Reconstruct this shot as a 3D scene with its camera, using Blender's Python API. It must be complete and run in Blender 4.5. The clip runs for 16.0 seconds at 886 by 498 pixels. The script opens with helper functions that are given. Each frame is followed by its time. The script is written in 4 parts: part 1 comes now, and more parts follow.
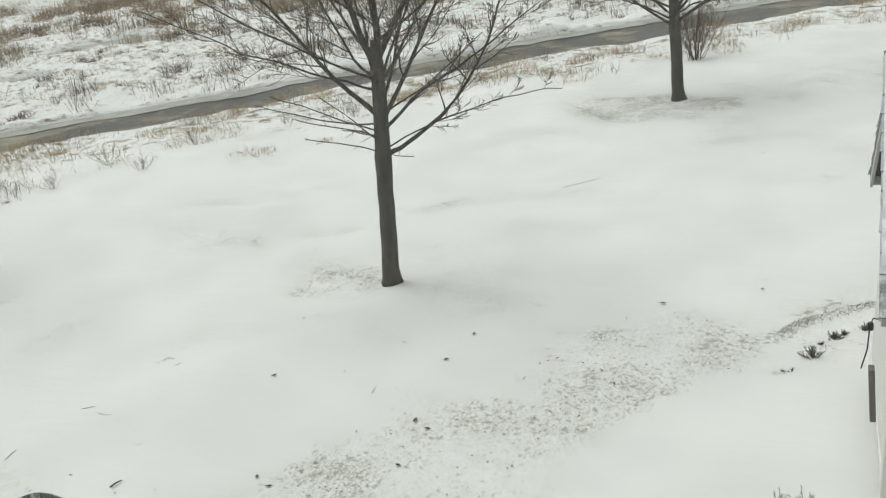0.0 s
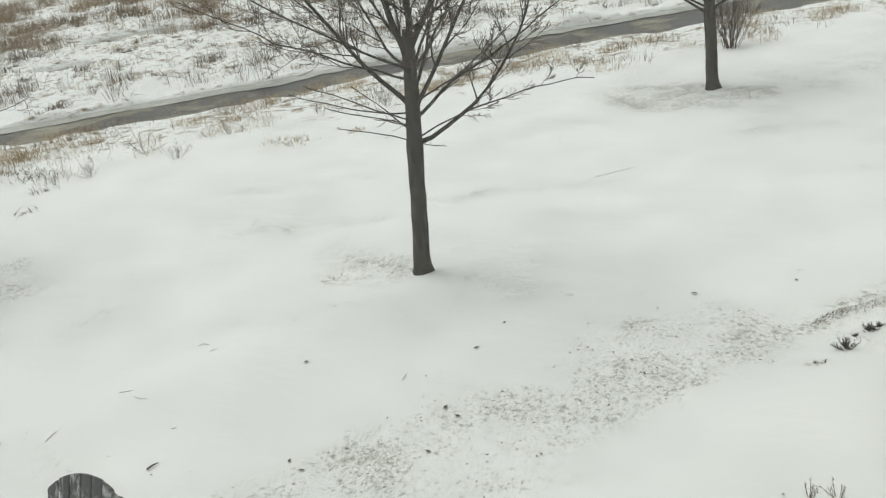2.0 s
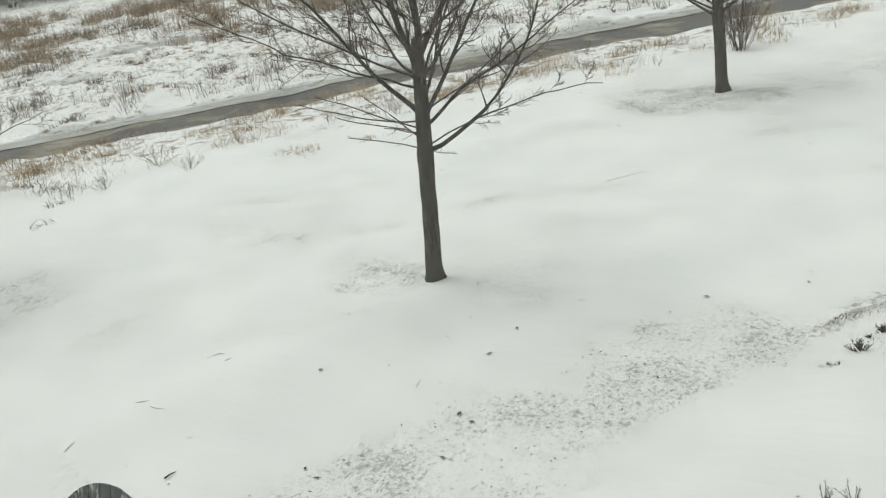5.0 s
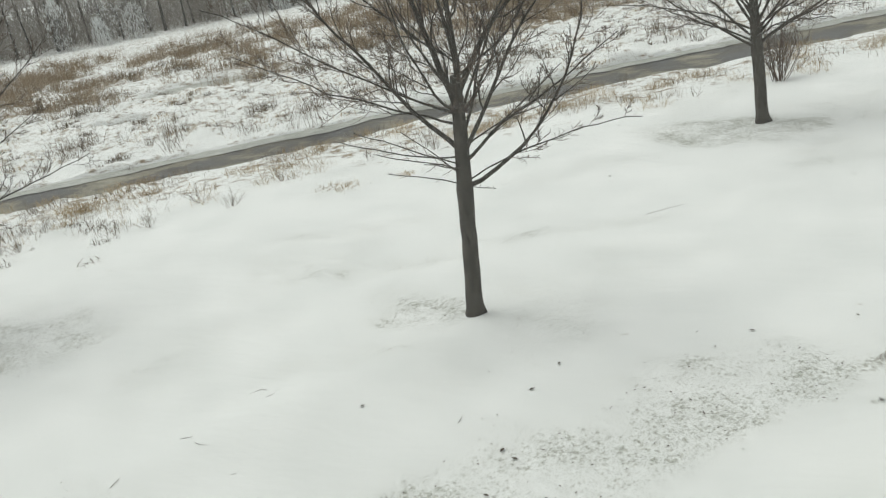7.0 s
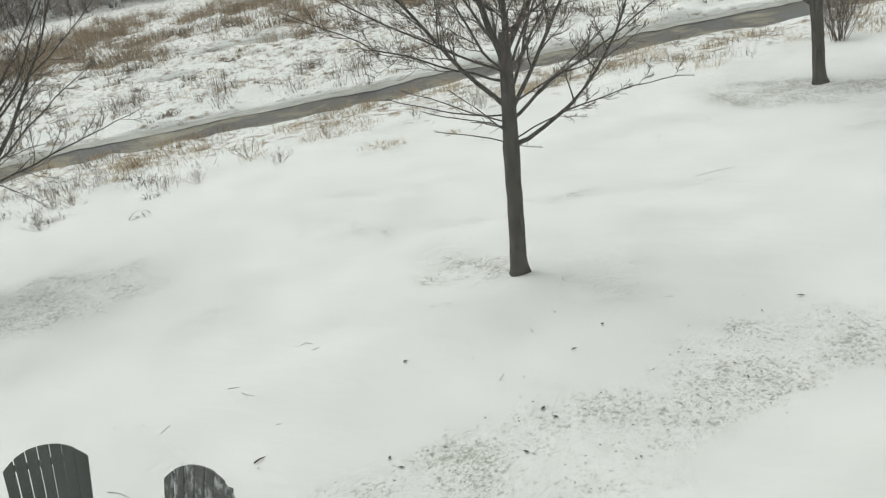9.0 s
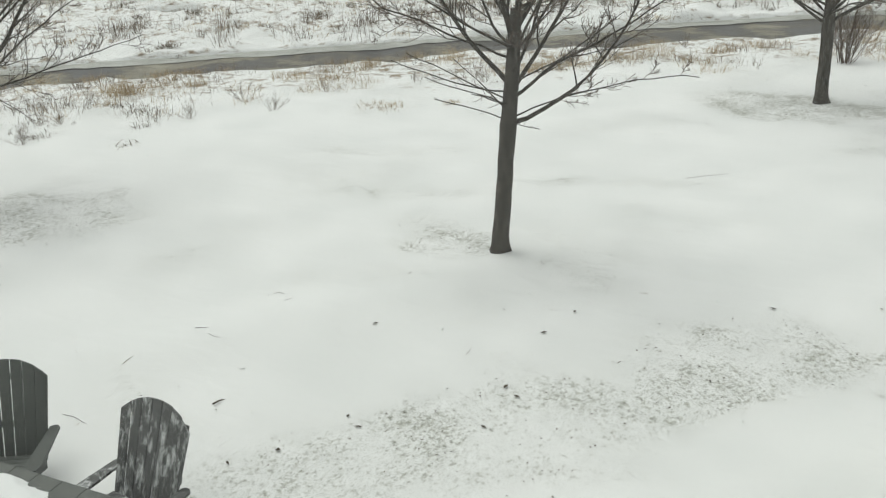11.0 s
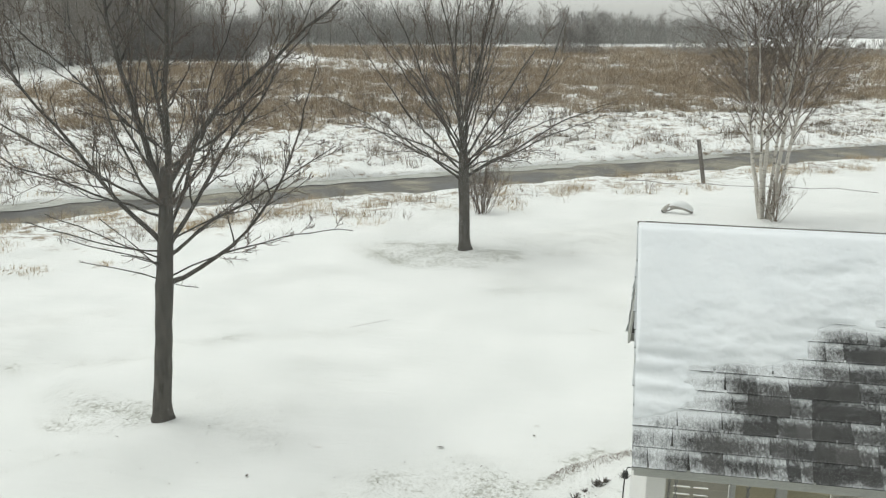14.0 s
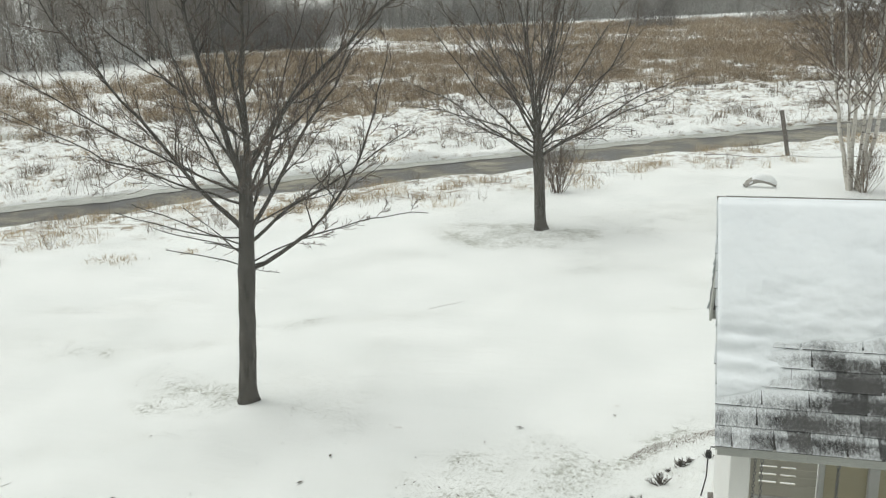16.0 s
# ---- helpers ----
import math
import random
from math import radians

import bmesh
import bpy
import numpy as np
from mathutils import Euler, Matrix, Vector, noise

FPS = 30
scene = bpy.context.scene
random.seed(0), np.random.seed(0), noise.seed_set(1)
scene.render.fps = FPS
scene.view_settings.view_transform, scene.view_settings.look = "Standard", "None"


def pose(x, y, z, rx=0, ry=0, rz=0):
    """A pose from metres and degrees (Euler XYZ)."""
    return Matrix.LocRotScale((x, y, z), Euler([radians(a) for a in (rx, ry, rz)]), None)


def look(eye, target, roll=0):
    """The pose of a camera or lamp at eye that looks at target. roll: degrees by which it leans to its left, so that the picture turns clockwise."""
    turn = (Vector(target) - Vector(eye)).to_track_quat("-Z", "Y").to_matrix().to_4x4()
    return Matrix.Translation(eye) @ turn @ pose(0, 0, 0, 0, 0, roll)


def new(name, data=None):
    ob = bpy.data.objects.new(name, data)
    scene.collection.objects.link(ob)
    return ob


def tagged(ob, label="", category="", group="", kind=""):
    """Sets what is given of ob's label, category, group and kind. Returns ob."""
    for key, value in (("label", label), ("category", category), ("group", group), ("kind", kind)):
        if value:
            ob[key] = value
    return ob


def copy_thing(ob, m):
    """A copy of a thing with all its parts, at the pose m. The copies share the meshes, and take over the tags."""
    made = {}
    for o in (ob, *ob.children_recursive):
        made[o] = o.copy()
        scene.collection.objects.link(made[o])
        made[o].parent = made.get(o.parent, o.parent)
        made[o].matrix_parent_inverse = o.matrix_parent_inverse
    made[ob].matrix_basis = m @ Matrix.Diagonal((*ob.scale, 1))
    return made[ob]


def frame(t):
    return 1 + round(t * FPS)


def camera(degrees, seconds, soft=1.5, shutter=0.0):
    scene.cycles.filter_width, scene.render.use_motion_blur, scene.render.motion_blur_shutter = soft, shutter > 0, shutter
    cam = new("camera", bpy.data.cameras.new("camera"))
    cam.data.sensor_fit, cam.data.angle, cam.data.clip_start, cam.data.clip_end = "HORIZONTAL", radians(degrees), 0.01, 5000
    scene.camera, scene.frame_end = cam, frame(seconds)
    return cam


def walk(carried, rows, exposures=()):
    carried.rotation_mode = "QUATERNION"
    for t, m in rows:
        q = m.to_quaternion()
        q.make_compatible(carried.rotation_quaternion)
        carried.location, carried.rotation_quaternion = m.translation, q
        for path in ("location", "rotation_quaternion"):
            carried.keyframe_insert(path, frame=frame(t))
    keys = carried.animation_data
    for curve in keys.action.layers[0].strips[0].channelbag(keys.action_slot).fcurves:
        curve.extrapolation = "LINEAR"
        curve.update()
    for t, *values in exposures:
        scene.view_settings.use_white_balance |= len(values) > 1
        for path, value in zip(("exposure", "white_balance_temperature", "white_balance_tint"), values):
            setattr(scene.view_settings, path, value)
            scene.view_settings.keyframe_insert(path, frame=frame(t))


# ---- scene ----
cam = camera(54.0, 16.0, soft=1.2)
PATH = [
    (0, (-0.029, 0.049, 4.774), (-0.752, 1.75, 4.011), -7.1),
    (0.5, (-0.022, 0.069, 4.767), (-0.777, 1.754, 3.998), -7.6),
    (1, (-0.015, 0.031, 4.791), (-0.783, 1.709, 4.021), -7.6),
    (1.5, (-0.016, 0.027, 4.794), (-0.797, 1.697, 4.018), -7.6),
    (2, (-0.011, 0.007, 4.786), (-0.799, 1.673, 4.009), -7.7),
    (2.5, (-0.016, 0.017, 4.786), (-0.806, 1.678, 4.0), -7.9),
    (3, (-0.019, 0.005, 4.795), (-0.814, 1.666, 4.014), -8.2),
    (3.5, (0.001, 0.011, 4.782), (-0.801, 1.68, 4.025), -8.4),
    (4, (0.014, 0.001, 4.795), (-0.795, 1.663, 4.031), -8.7),
    (6.5, (0.016, -0.059, 4.832), (-0.815, 1.607, 4.102), -8.9),
    (7, (-0.011, -0.045, 4.838), (-0.905, 1.612, 4.162), -10.1),
    (7.5, (-0.005, -0.045, 4.825), (-0.948, 1.596, 4.178), -10.9),
    (8, (0.04, -0.097, 4.851), (-0.958, 1.503, 4.184), -11.2),
    (8.5, (0.009, -0.084, 4.832), (-0.992, 1.498, 4.128), -10.9),
    (9, (-0.002, -0.065, 4.814), (-0.985, 1.511, 4.072), -10.4),
    (11.5, (-0.037, -0.078, 4.801), (-1.011, 1.464, 3.98), -0.2),
    (12, (-0.077, -0.031, 4.796), (-1.189, 1.493, 4.131), 0.1),
    (12.5, (-0.068, -0.016, 4.789), (-1.114, 1.605, 4.26), 0.5),
    (13, (-0.022, 0.018, 4.791), (-0.646, 1.86, 4.327), 1.7),
    (13.5, (0.042, 0.061, 4.787), (-0.229, 1.989, 4.329), 1.8),
    (14, (0.038, 0.044, 4.792), (-0.237, 1.964, 4.305), 0.9),
    (14.5, (0.045, 0.051, 4.791), (-0.278, 1.962, 4.298), -0.0),
    (15, (0.056, 0.045, 4.783), (-0.32, 1.941, 4.27), -0.9),
    (15.5, (0.049, 0.046, 4.786), (-0.35, 1.936, 4.265), -1.1),
    (16, (0.051, 0.039, 4.79), (-0.395, 1.916, 4.263), -1.7),
]
walk(cam, [(t, look(eye, target, roll)) for t, eye, target, roll in PATH], exposures=[(0, -0.70, 6600, 4.5), (12.2, -0.68, 6600, 4.5), (13.6, -0.50, 6600, 4.5), (16, -0.50, 6600, 4.5)])

# ---------------------------------------------------------------- light
world = bpy.data.worlds.new("world")
scene.world = world
world.use_nodes = True
wn = world.node_tree
wn.nodes.clear()
sky = wn.nodes.new("ShaderNodeTexSky")
sky.sky_type = "NISHITA"
sky.sun_disc = False
sky.sun_elevation = radians(68.6)
sky.sun_rotation = radians(-79)
sky.air_density, sky.dust_density, sky.ozone_density = 1.0, 1.5, 1.0
grey = wn.nodes.new("ShaderNodeHueSaturation")
grey.inputs["Saturation"].default_value = 0.06
grey.inputs["Value"].default_value = 1.9
bg = wn.nodes.new("ShaderNodeBackground")
bg.inputs["Strength"].default_value = 0.125
wout = wn.nodes.new("ShaderNodeOutputWorld")
wn.links.new(sky.outputs[0], grey.inputs["Color"])
wn.links.new(grey.outputs[0], bg.inputs["Color"])
wn.links.new(bg.outputs[0], wout.inputs[0])

sun_data = bpy.data.lights.new("sun", "SUN")
sun_data.energy, sun_data.angle, sun_data.color = 1.4, radians(40), (1.0, 0.98, 0.95)
sun = new("sun", sun_data)
sun.matrix_basis = look((-5, 1, 13), (0, 0, 0))


# ---------------------------------------------------------------- materials
def material(name, rough=0.8, metal=0.0):
    m = bpy.data.materials.new(name)
    m.use_nodes = True
    nt = m.node_tree
    b = nt.nodes["Principled BSDF"]
    b.inputs["Roughness"].default_value, b.inputs["Metallic"].default_value = rough, metal
    b.inputs["Specular IOR Level"].default_value = 0.3
    return m, nt, b


def noise_node(nt, scale, detail=4.0, rough=0.6, stretch=None, coord="Object"):
    tc = nt.nodes.new("ShaderNodeTexCoord")
    n = nt.nodes.new("ShaderNodeTexNoise")
    n.inputs["Scale"].default_value, n.inputs["Detail"].default_value, n.inputs["Roughness"].default_value = scale, detail, rough
    if stretch:
        mp = nt.nodes.new("ShaderNodeMapping")
        mp.inputs["Scale"].default_value = stretch
        nt.links.new(tc.outputs[coord], mp.inputs[0])
        nt.links.new(mp.outputs[0], n.inputs["Vector"])
    else:
        nt.links.new(tc.outputs[coord], n.inputs["Vector"])
    return n.outputs["Fac"]


def ramp(nt, fac, stops):
    r = nt.nodes.new("ShaderNodeValToRGB")
    e = r.color_ramp.elements
    while len(e) < len(stops):
        e.new(0.5)
    for k, (p, c) in enumerate(stops):
        e[k].position = p
        e[k].color = (*c, 1) if len(c) == 3 else c
    nt.links.new(fac, r.inputs[0])
    return r.outputs["Color"]


def maths(nt, op, a, b=0.0, clamp=False):
    n = nt.nodes.new("ShaderNodeMath")
    n.operation, n.use_clamp = op, clamp
    for k, v in enumerate((a, b)):
        if isinstance(v, (int, float)):
            n.inputs[k].default_value = v
        else:
            nt.links.new(v, n.inputs[k])
    return n.outputs[0]


def mixed(nt, fac, a, b):
    n = nt.nodes.new("ShaderNodeMix")
    n.data_type = "RGBA"
    for k, v in ((0, fac), (6, a), (7, b)):
        if isinstance(v, (int, float)):
            n.inputs[k].default_value = v
        elif isinstance(v, tuple):
            n.inputs[k].default_value = (*v, 1)
        else:
            nt.links.new(v, n.inputs[k])
    return n.outputs[2]


def bumped(nt, b, height, strength, distance):
    n = nt.nodes.new("ShaderNodeBump")
    n.inputs["Strength"].default_value, n.inputs["Distance"].default_value = strength, distance
    nt.links.new(height, n.inputs["Height"])
    nt.links.new(n.outputs[0], b.inputs["Normal"])


def plain(name, c1, c2, scale=6.0, rough=0.8, bump=0.2, dist=0.01, stretch=None, metal=0.0):
    """Two tones in a noise pattern, with a finer relief."""
    m, nt, b = material(name, rough, metal)
    f = noise_node(nt, scale, 6, 0.65, stretch)
    nt.links.new(ramp(nt, f, [(0.3, c1), (0.7, c2)]), b.inputs["Base Color"])
    bumped(nt, b, noise_node(nt, scale * 4, 5, 0.6, stretch), bump, dist)
    return m


def attribute(nt, name):
    n = nt.nodes.new("ShaderNodeAttribute")
    n.attribute_name = name
    return n.outputs["Fac"]


SNOW = (0.84, 0.86, 0.85)


def dots(nt, scale, radius):
    """Ragged dots of random size up to the given radius, in cells of 1 / scale."""
    tc = nt.nodes.new("ShaderNodeTexCoord")
    warp = nt.nodes.new("ShaderNodeTexNoise")
    warp.inputs["Scale"].default_value, warp.inputs["Detail"].default_value = 1.6 * scale, 3
    shift = nt.nodes.new("ShaderNodeVectorMath")
    shift.operation = "MULTIPLY_ADD"
    shift.inputs[1].default_value = (1.1 / scale,) * 3
    cells = nt.nodes.new("ShaderNodeTexVoronoi")
    cells.inputs["Scale"].default_value = scale
    parts = nt.nodes.new("ShaderNodeSeparateColor")
    nt.links.new(tc.outputs["Object"], warp.inputs["Vector"])
    nt.links.new(warp.outputs["Color"], shift.inputs[0])
    nt.links.new(tc.outputs["Object"], shift.inputs[2])
    nt.links.new(shift.outputs[0], cells.inputs["Vector"])
    nt.links.new(cells.outputs["Color"], parts.inputs[0])
    rad = maths(nt, "MULTIPLY", parts.outputs[0], radius)
    return maths(nt, "MULTIPLY", maths(nt, "SUBTRACT", rad, cells.outputs["Distance"]), 2.6, True)


def ground_material():
    m, nt, b = material("snowy_ground", 0.75)
    grass, wild = attribute(nt, "grass"), attribute(nt, "wild")
    fine = noise_node(nt, 15.0, 9, 0.82)
    # turf shows as ragged flecks of two sizes that spread with the mask, over a faint grey film
    film = maths(nt, "MULTIPLY", maths(nt, "SUBTRACT", noise_node(nt, 7.0, 7, 0.75), 0.38), 0.7, True)
    turf = maths(nt, "MULTIPLY", grass, film, True)
    clouds = maths(nt, "MULTIPLY", noise_node(nt, 3.4, 4, 0.6), 0.16)
    for scale, low, gain, share in ((20.0, 0.205, 0.185, 0.66), (46.0, 0.215, 0.18, 0.50)):
        limit = maths(nt, "ADD", maths(nt, "MULTIPLY_ADD", grass, gain), clouds)
        limit.node.inputs[0].links[0].from_node.inputs[2].default_value = low
        fleck = maths(nt, "MULTIPLY", maths(nt, "SUBTRACT", limit, noise_node(nt, scale, 6, 0.68, (1.0, 0.8, 1.0))), 9.0, True)
        fleck = maths(nt, "MULTIPLY", fleck, maths(nt, "MULTIPLY", grass, 2.2, True))
        turf = maths(nt, "ADD", turf, maths(nt, "MULTIPLY", fleck, share), True)
    for scale, share, limit in ((13.0, 0.45, 0.50),):
        rad = maths(nt, "MULTIPLY", grass, limit)
        turf = maths(nt, "ADD", turf, maths(nt, "MULTIPLY", dots(nt, scale, rad), share), True)
    turf = maths(nt, "MULTIPLY", turf, 0.80)
    turf_col = ramp(nt, noise_node(nt, 22, 4, 0.7), [(0.3, (0.11, 0.115, 0.085)), (0.5, (0.26, 0.27, 0.215)), (0.72, (0.44, 0.44, 0.37))])
    straw = ramp(nt, noise_node(nt, 5, 5, 0.7), [(0.3, (0.14, 0.11, 0.078)), (0.7, (0.38, 0.31, 0.215))])
    wl = maths(nt, "MULTIPLY_ADD", wild, 0.30)
    wl.node.inputs[2].default_value = 0.33
    wpat = noise_node(nt, 2.3, 7, 0.70, (1, 1, 3))
    wfac = maths(nt, "MULTIPLY", maths(nt, "SUBTRACT", wl, wpat), 7.0, True)
    snow_col = ramp(nt, noise_node(nt, 0.7, 5, 0.55), [(0.3, (0.77, 0.79, 0.78)), (0.7, (0.87, 0.885, 0.875))])
    c = mixed(nt, turf, snow_col, turf_col)
    c = mixed(nt, wfac, c, straw)
    nt.links.new(c, b.inputs["Base Color"])
    bumped(nt, b, maths(nt, "ADD", maths(nt, "MULTIPLY", noise_node(nt, 2.2, 4, 0.55, (0.5, 1.3, 1)), 1.0), maths(nt, "MULTIPLY", fine, 0.25)), 0.35, 0.06)
    return m


M_GROUND = ground_material()
M_SNOW = plain("snow", (0.80, 0.82, 0.82), (0.87, 0.89, 0.89), 3.0, 0.7, 0.3, 0.02)
M_ROOFSNOW = plain("cold_snow", (0.79, 0.83, 0.865), (0.87, 0.905, 0.935), 3.0, 0.7, 0.35, 0.03)
M_BARK = plain("bark", (0.034, 0.032, 0.027), (0.130, 0.120, 0.103), 16.0, 0.9, 0.9, 0.02, (1, 1, 0.22))
M_TWIG = plain("twig_bark", (0.085, 0.066, 0.052), (0.175, 0.138, 0.110), 5.0, 0.85, 0.2, 0.004)
# far bark and twigs are paler: distance haze is put into their colour
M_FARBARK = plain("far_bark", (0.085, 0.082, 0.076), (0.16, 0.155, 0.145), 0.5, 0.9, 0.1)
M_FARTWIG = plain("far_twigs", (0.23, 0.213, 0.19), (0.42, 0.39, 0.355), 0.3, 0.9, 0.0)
M_REED = plain("dry_reed", (0.19, 0.15, 0.105), (0.41, 0.325, 0.225), 0.35, 0.85, 0.0)
M_STRAW = plain("pale_dry_grass", (0.30, 0.225, 0.13), (0.56, 0.45, 0.29), 0.8, 0.85, 0.0)
M_TUSSOCK = plain("dark_weeds", (0.085, 0.07, 0.052), (0.24, 0.20, 0.15), 1.2, 0.9, 0.0)
M_STALK = plain("weed_stalk", (0.13, 0.105, 0.08), (0.27, 0.22, 0.17), 0.8, 0.85, 0.0)
# palest grey for the farthest belt, with the air's haze in the base colour
M_HAZE = plain("haze_pale_twigs", (0.26, 0.255, 0.24), (0.38, 0.375, 0.36), 0.1, 0.9, 0.0)
M_EVER = plain("dark_brush", (0.15, 0.142, 0.135), (0.27, 0.258, 0.245), 0.5, 0.9, 0.0)
M_LOG = plain("grey_bare_wood", (0.24, 0.225, 0.20), (0.42, 0.40, 0.37), 6.0, 0.85, 0.4, 0.01)
M_DEBRIS = plain("dead_leaf", (0.045, 0.038, 0.03), (0.13, 0.105, 0.08), 12.0, 0.85, 0.2)
M_POST = plain("weathered_wood", (0.10, 0.09, 0.08), (0.22, 0.20, 0.18), 8.0, 0.85, 0.4, 0.01, (1, 1, 0.15))
M_WHITE = plain("white_vinyl", (0.70, 0.70, 0.67), (0.80, 0.80, 0.78), 2.0, 0.45, 0.05)
M_FASCIA = plain("grey_white_trim", (0.36, 0.37, 0.34), (0.45, 0.46, 0.43), 3.0, 0.6, 0.1)
M_CREAM = plain("cream_panel", (0.58, 0.52, 0.34), (0.66, 0.60, 0.42), 3.0, 0.6, 0.1)
M_BEIGE = plain("beige_panel", (0.64, 0.60, 0.50), (0.72, 0.69, 0.59), 3.0, 0.6, 0.1)
M_CHAIN = plain("galvanised_steel", (0.20, 0.20, 0.20), (0.38, 0.38, 0.37), 20.0, 0.45, 0.1, metal=0.9)
M_SIDING = plain("house_siding", (0.60, 0.60, 0.56), (0.68, 0.68, 0.64), 2.0, 0.7, 0.1)
M_DARKMETAL = plain("black_iron", (0.02, 0.02, 0.02), (0.05, 0.05, 0.045), 10.0, 0.6, 0.2)


def birch_material():
    m, nt, b = material("birch_bark", 0.7)
    marks = noise_node(nt, 4.0, 4, 0.6, (1.2, 1.2, 5))
    c = ramp(nt, marks, [(0.34, (0.07, 0.065, 0.06)), (0.40, (0.50, 0.47, 0.42)), (0.7, (0.66, 0.63, 0.58))])
    nt.links.new(c, b.inputs["Base Color"])
    return m


M_BIRCH = birch_material()


def frosted(name, dark, light, scale, snow_from, snow_to, rough=0.6, grain=0.35):
    """A grey board with frost and thin snow lying in its grain."""
    m, nt, b = material(name, rough)
    base = ramp(nt, noise_node(nt, scale, 5, 0.6, (1, 1, 0.2)), [(0.3, dark), (0.7, light)])
    n = noise_node(nt, 12.0 if grain < 0.3 else 9.0, 6, 0.7, (1, 1, grain))
    f = ramp(nt, n, [(snow_from, (0, 0, 0)), (snow_to, (1, 1, 1))])
    nt.links.new(mixed(nt, f, base, (0.62, 0.64, 0.64)), b.inputs["Base Color"])
    bumped(nt, b, n, 0.25, 0.006)
    return m


M_CHAIR = frosted("grey_poly_board", (0.070, 0.078, 0.072), (0.100, 0.110, 0.102), 4, 0.66, 0.9)
M_CHAIR_FROST = frosted("frosted_grey_board", (0.075, 0.080, 0.078), (0.12, 0.125, 0.122), 4, 0.50, 0.66, 0.6, 0.12)
M_TABLE = frosted("grey_table_board", (0.10, 0.11, 0.10), (0.15, 0.16, 0.148), 4, 0.62, 0.9)


def shingle_material():
    m, nt, b = material("asphalt_shingle", 0.9)
    oi = nt.nodes.new("ShaderNodeObjectInfo")
    tone = ramp(nt, oi.outputs["Random"], [(0.0, (0.020, 0.020, 0.020)), (0.6, (0.036, 0.036, 0.035)), (1.0, (0.062, 0.061, 0.06))])
    grain = noise_node(nt, 60, 3, 0.7)
    tone = mixed(nt, maths(nt, "MULTIPLY", grain, 0.15), tone, (0.10, 0.10, 0.098))
    dusting = attribute(nt, "dust_veil")
    # frost grains: fine and streaked down the slope, gathered in larger clouds
    n = maths(nt, "ADD", maths(nt, "MULTIPLY", noise_node(nt, 62.0, 7, 0.82, (1.0, 0.5, 0.5)), 0.68), maths(nt, "MULTIPLY", noise_node(nt, 11.0, 5, 0.7), 0.32))
    lim = maths(nt, "MULTIPLY_ADD", dusting, 0.46)
    lim.node.inputs[2].default_value = 0.355
    f = maths(nt, "MULTIPLY", maths(nt, "SUBTRACT", lim, n), 2.8, True)
    speck = maths(nt, "MULTIPLY", maths(nt, "SUBTRACT", noise_node(nt, 95, 4, 0.8, (1.0, 0.6, 0.6)), 0.49), 5.0, True)
    share = maths(nt, "MULTIPLY_ADD", dusting, 0.6)
    share.node.inputs[2].default_value = 0.04
    f = maths(nt, "ADD", f, maths(nt, "MULTIPLY", speck, share), True)
    f = maths(nt, "MULTIPLY", f, 0.93)
    nt.links.new(mixed(nt, f, tone, (0.77, 0.805, 0.83)), b.inputs["Base Color"])
    bumped(nt, b, grain, 0.5, 0.004)
    return m


M_SHINGLE = shingle_material()


def water_material():
    m, nt, b = material("creek_water", 0.3)
    b.inputs["Specular IOR Level"].default_value = 0.14
    n = noise_node(nt, 0.55, 7, 0.68)
    c = ramp(nt, n, [(0.40, (0.012, 0.011, 0.009)), (0.50, (0.06, 0.054, 0.040)), (0.56, (0.19, 0.175, 0.13)), (0.68, (0.33, 0.315, 0.25))])
    nt.links.new(c, b.inputs["Base Color"])
    nt.links.new(ramp(nt, n, [(0.4, (0.28, 0.28, 0.28)), (0.75, (0.6, 0.6, 0.6))]), b.inputs["Roughness"])
    bumped(nt, b, noise_node(nt, 2.5, 3, 0.5), 0.12, 0.03)
    return m


M_WATER = water_material()


# ---------------------------------------------------------------- mesh helpers
def mesh_from(name, verts, faces, mat, smooth=True):
    me = bpy.data.meshes.new(name)
    me.from_pydata(verts, [], faces)
    me.materials.append(mat)
    if smooth:
        me.polygons.foreach_set("use_smooth", [True] * len(me.polygons))
    me.update()
    return me


def part(name, bm, mat, parent, label=""):
    """Links a bmesh or a mesh as one object under its thing."""
    if isinstance(bm, bmesh.types.BMesh):
        me = bpy.data.meshes.new(name)
        bm.to_mesh(me)
        bm.free()
        me.materials.append(mat)
    else:
        me = bm
    ob = new(name, me)
    ob.parent = parent
    if label:
        tagged(ob, label)
    return ob


def thing(name, m, label, category, group="", kind=""):
    ob = new(name)
    ob.empty_display_size = 0.1
    ob.matrix_basis = m
    return tagged(ob, label, category, group, kind)


def box(bm, size, m=Matrix(), bevel=0.0):
    r = bmesh.ops.create_cube(bm, size=1.0, matrix=m @ Matrix.Diagonal((*size, 1)))
    if bevel:
        edges = list({e for v in r["verts"] for e in v.link_edges})
        bmesh.ops.bevel(bm, geom=edges, offset=bevel, segments=2, profile=0.6, affect="EDGES")
    return bm


def board(size, m=Matrix(), bevel=0.006):
    return box(bmesh.new(), size, m, bevel)


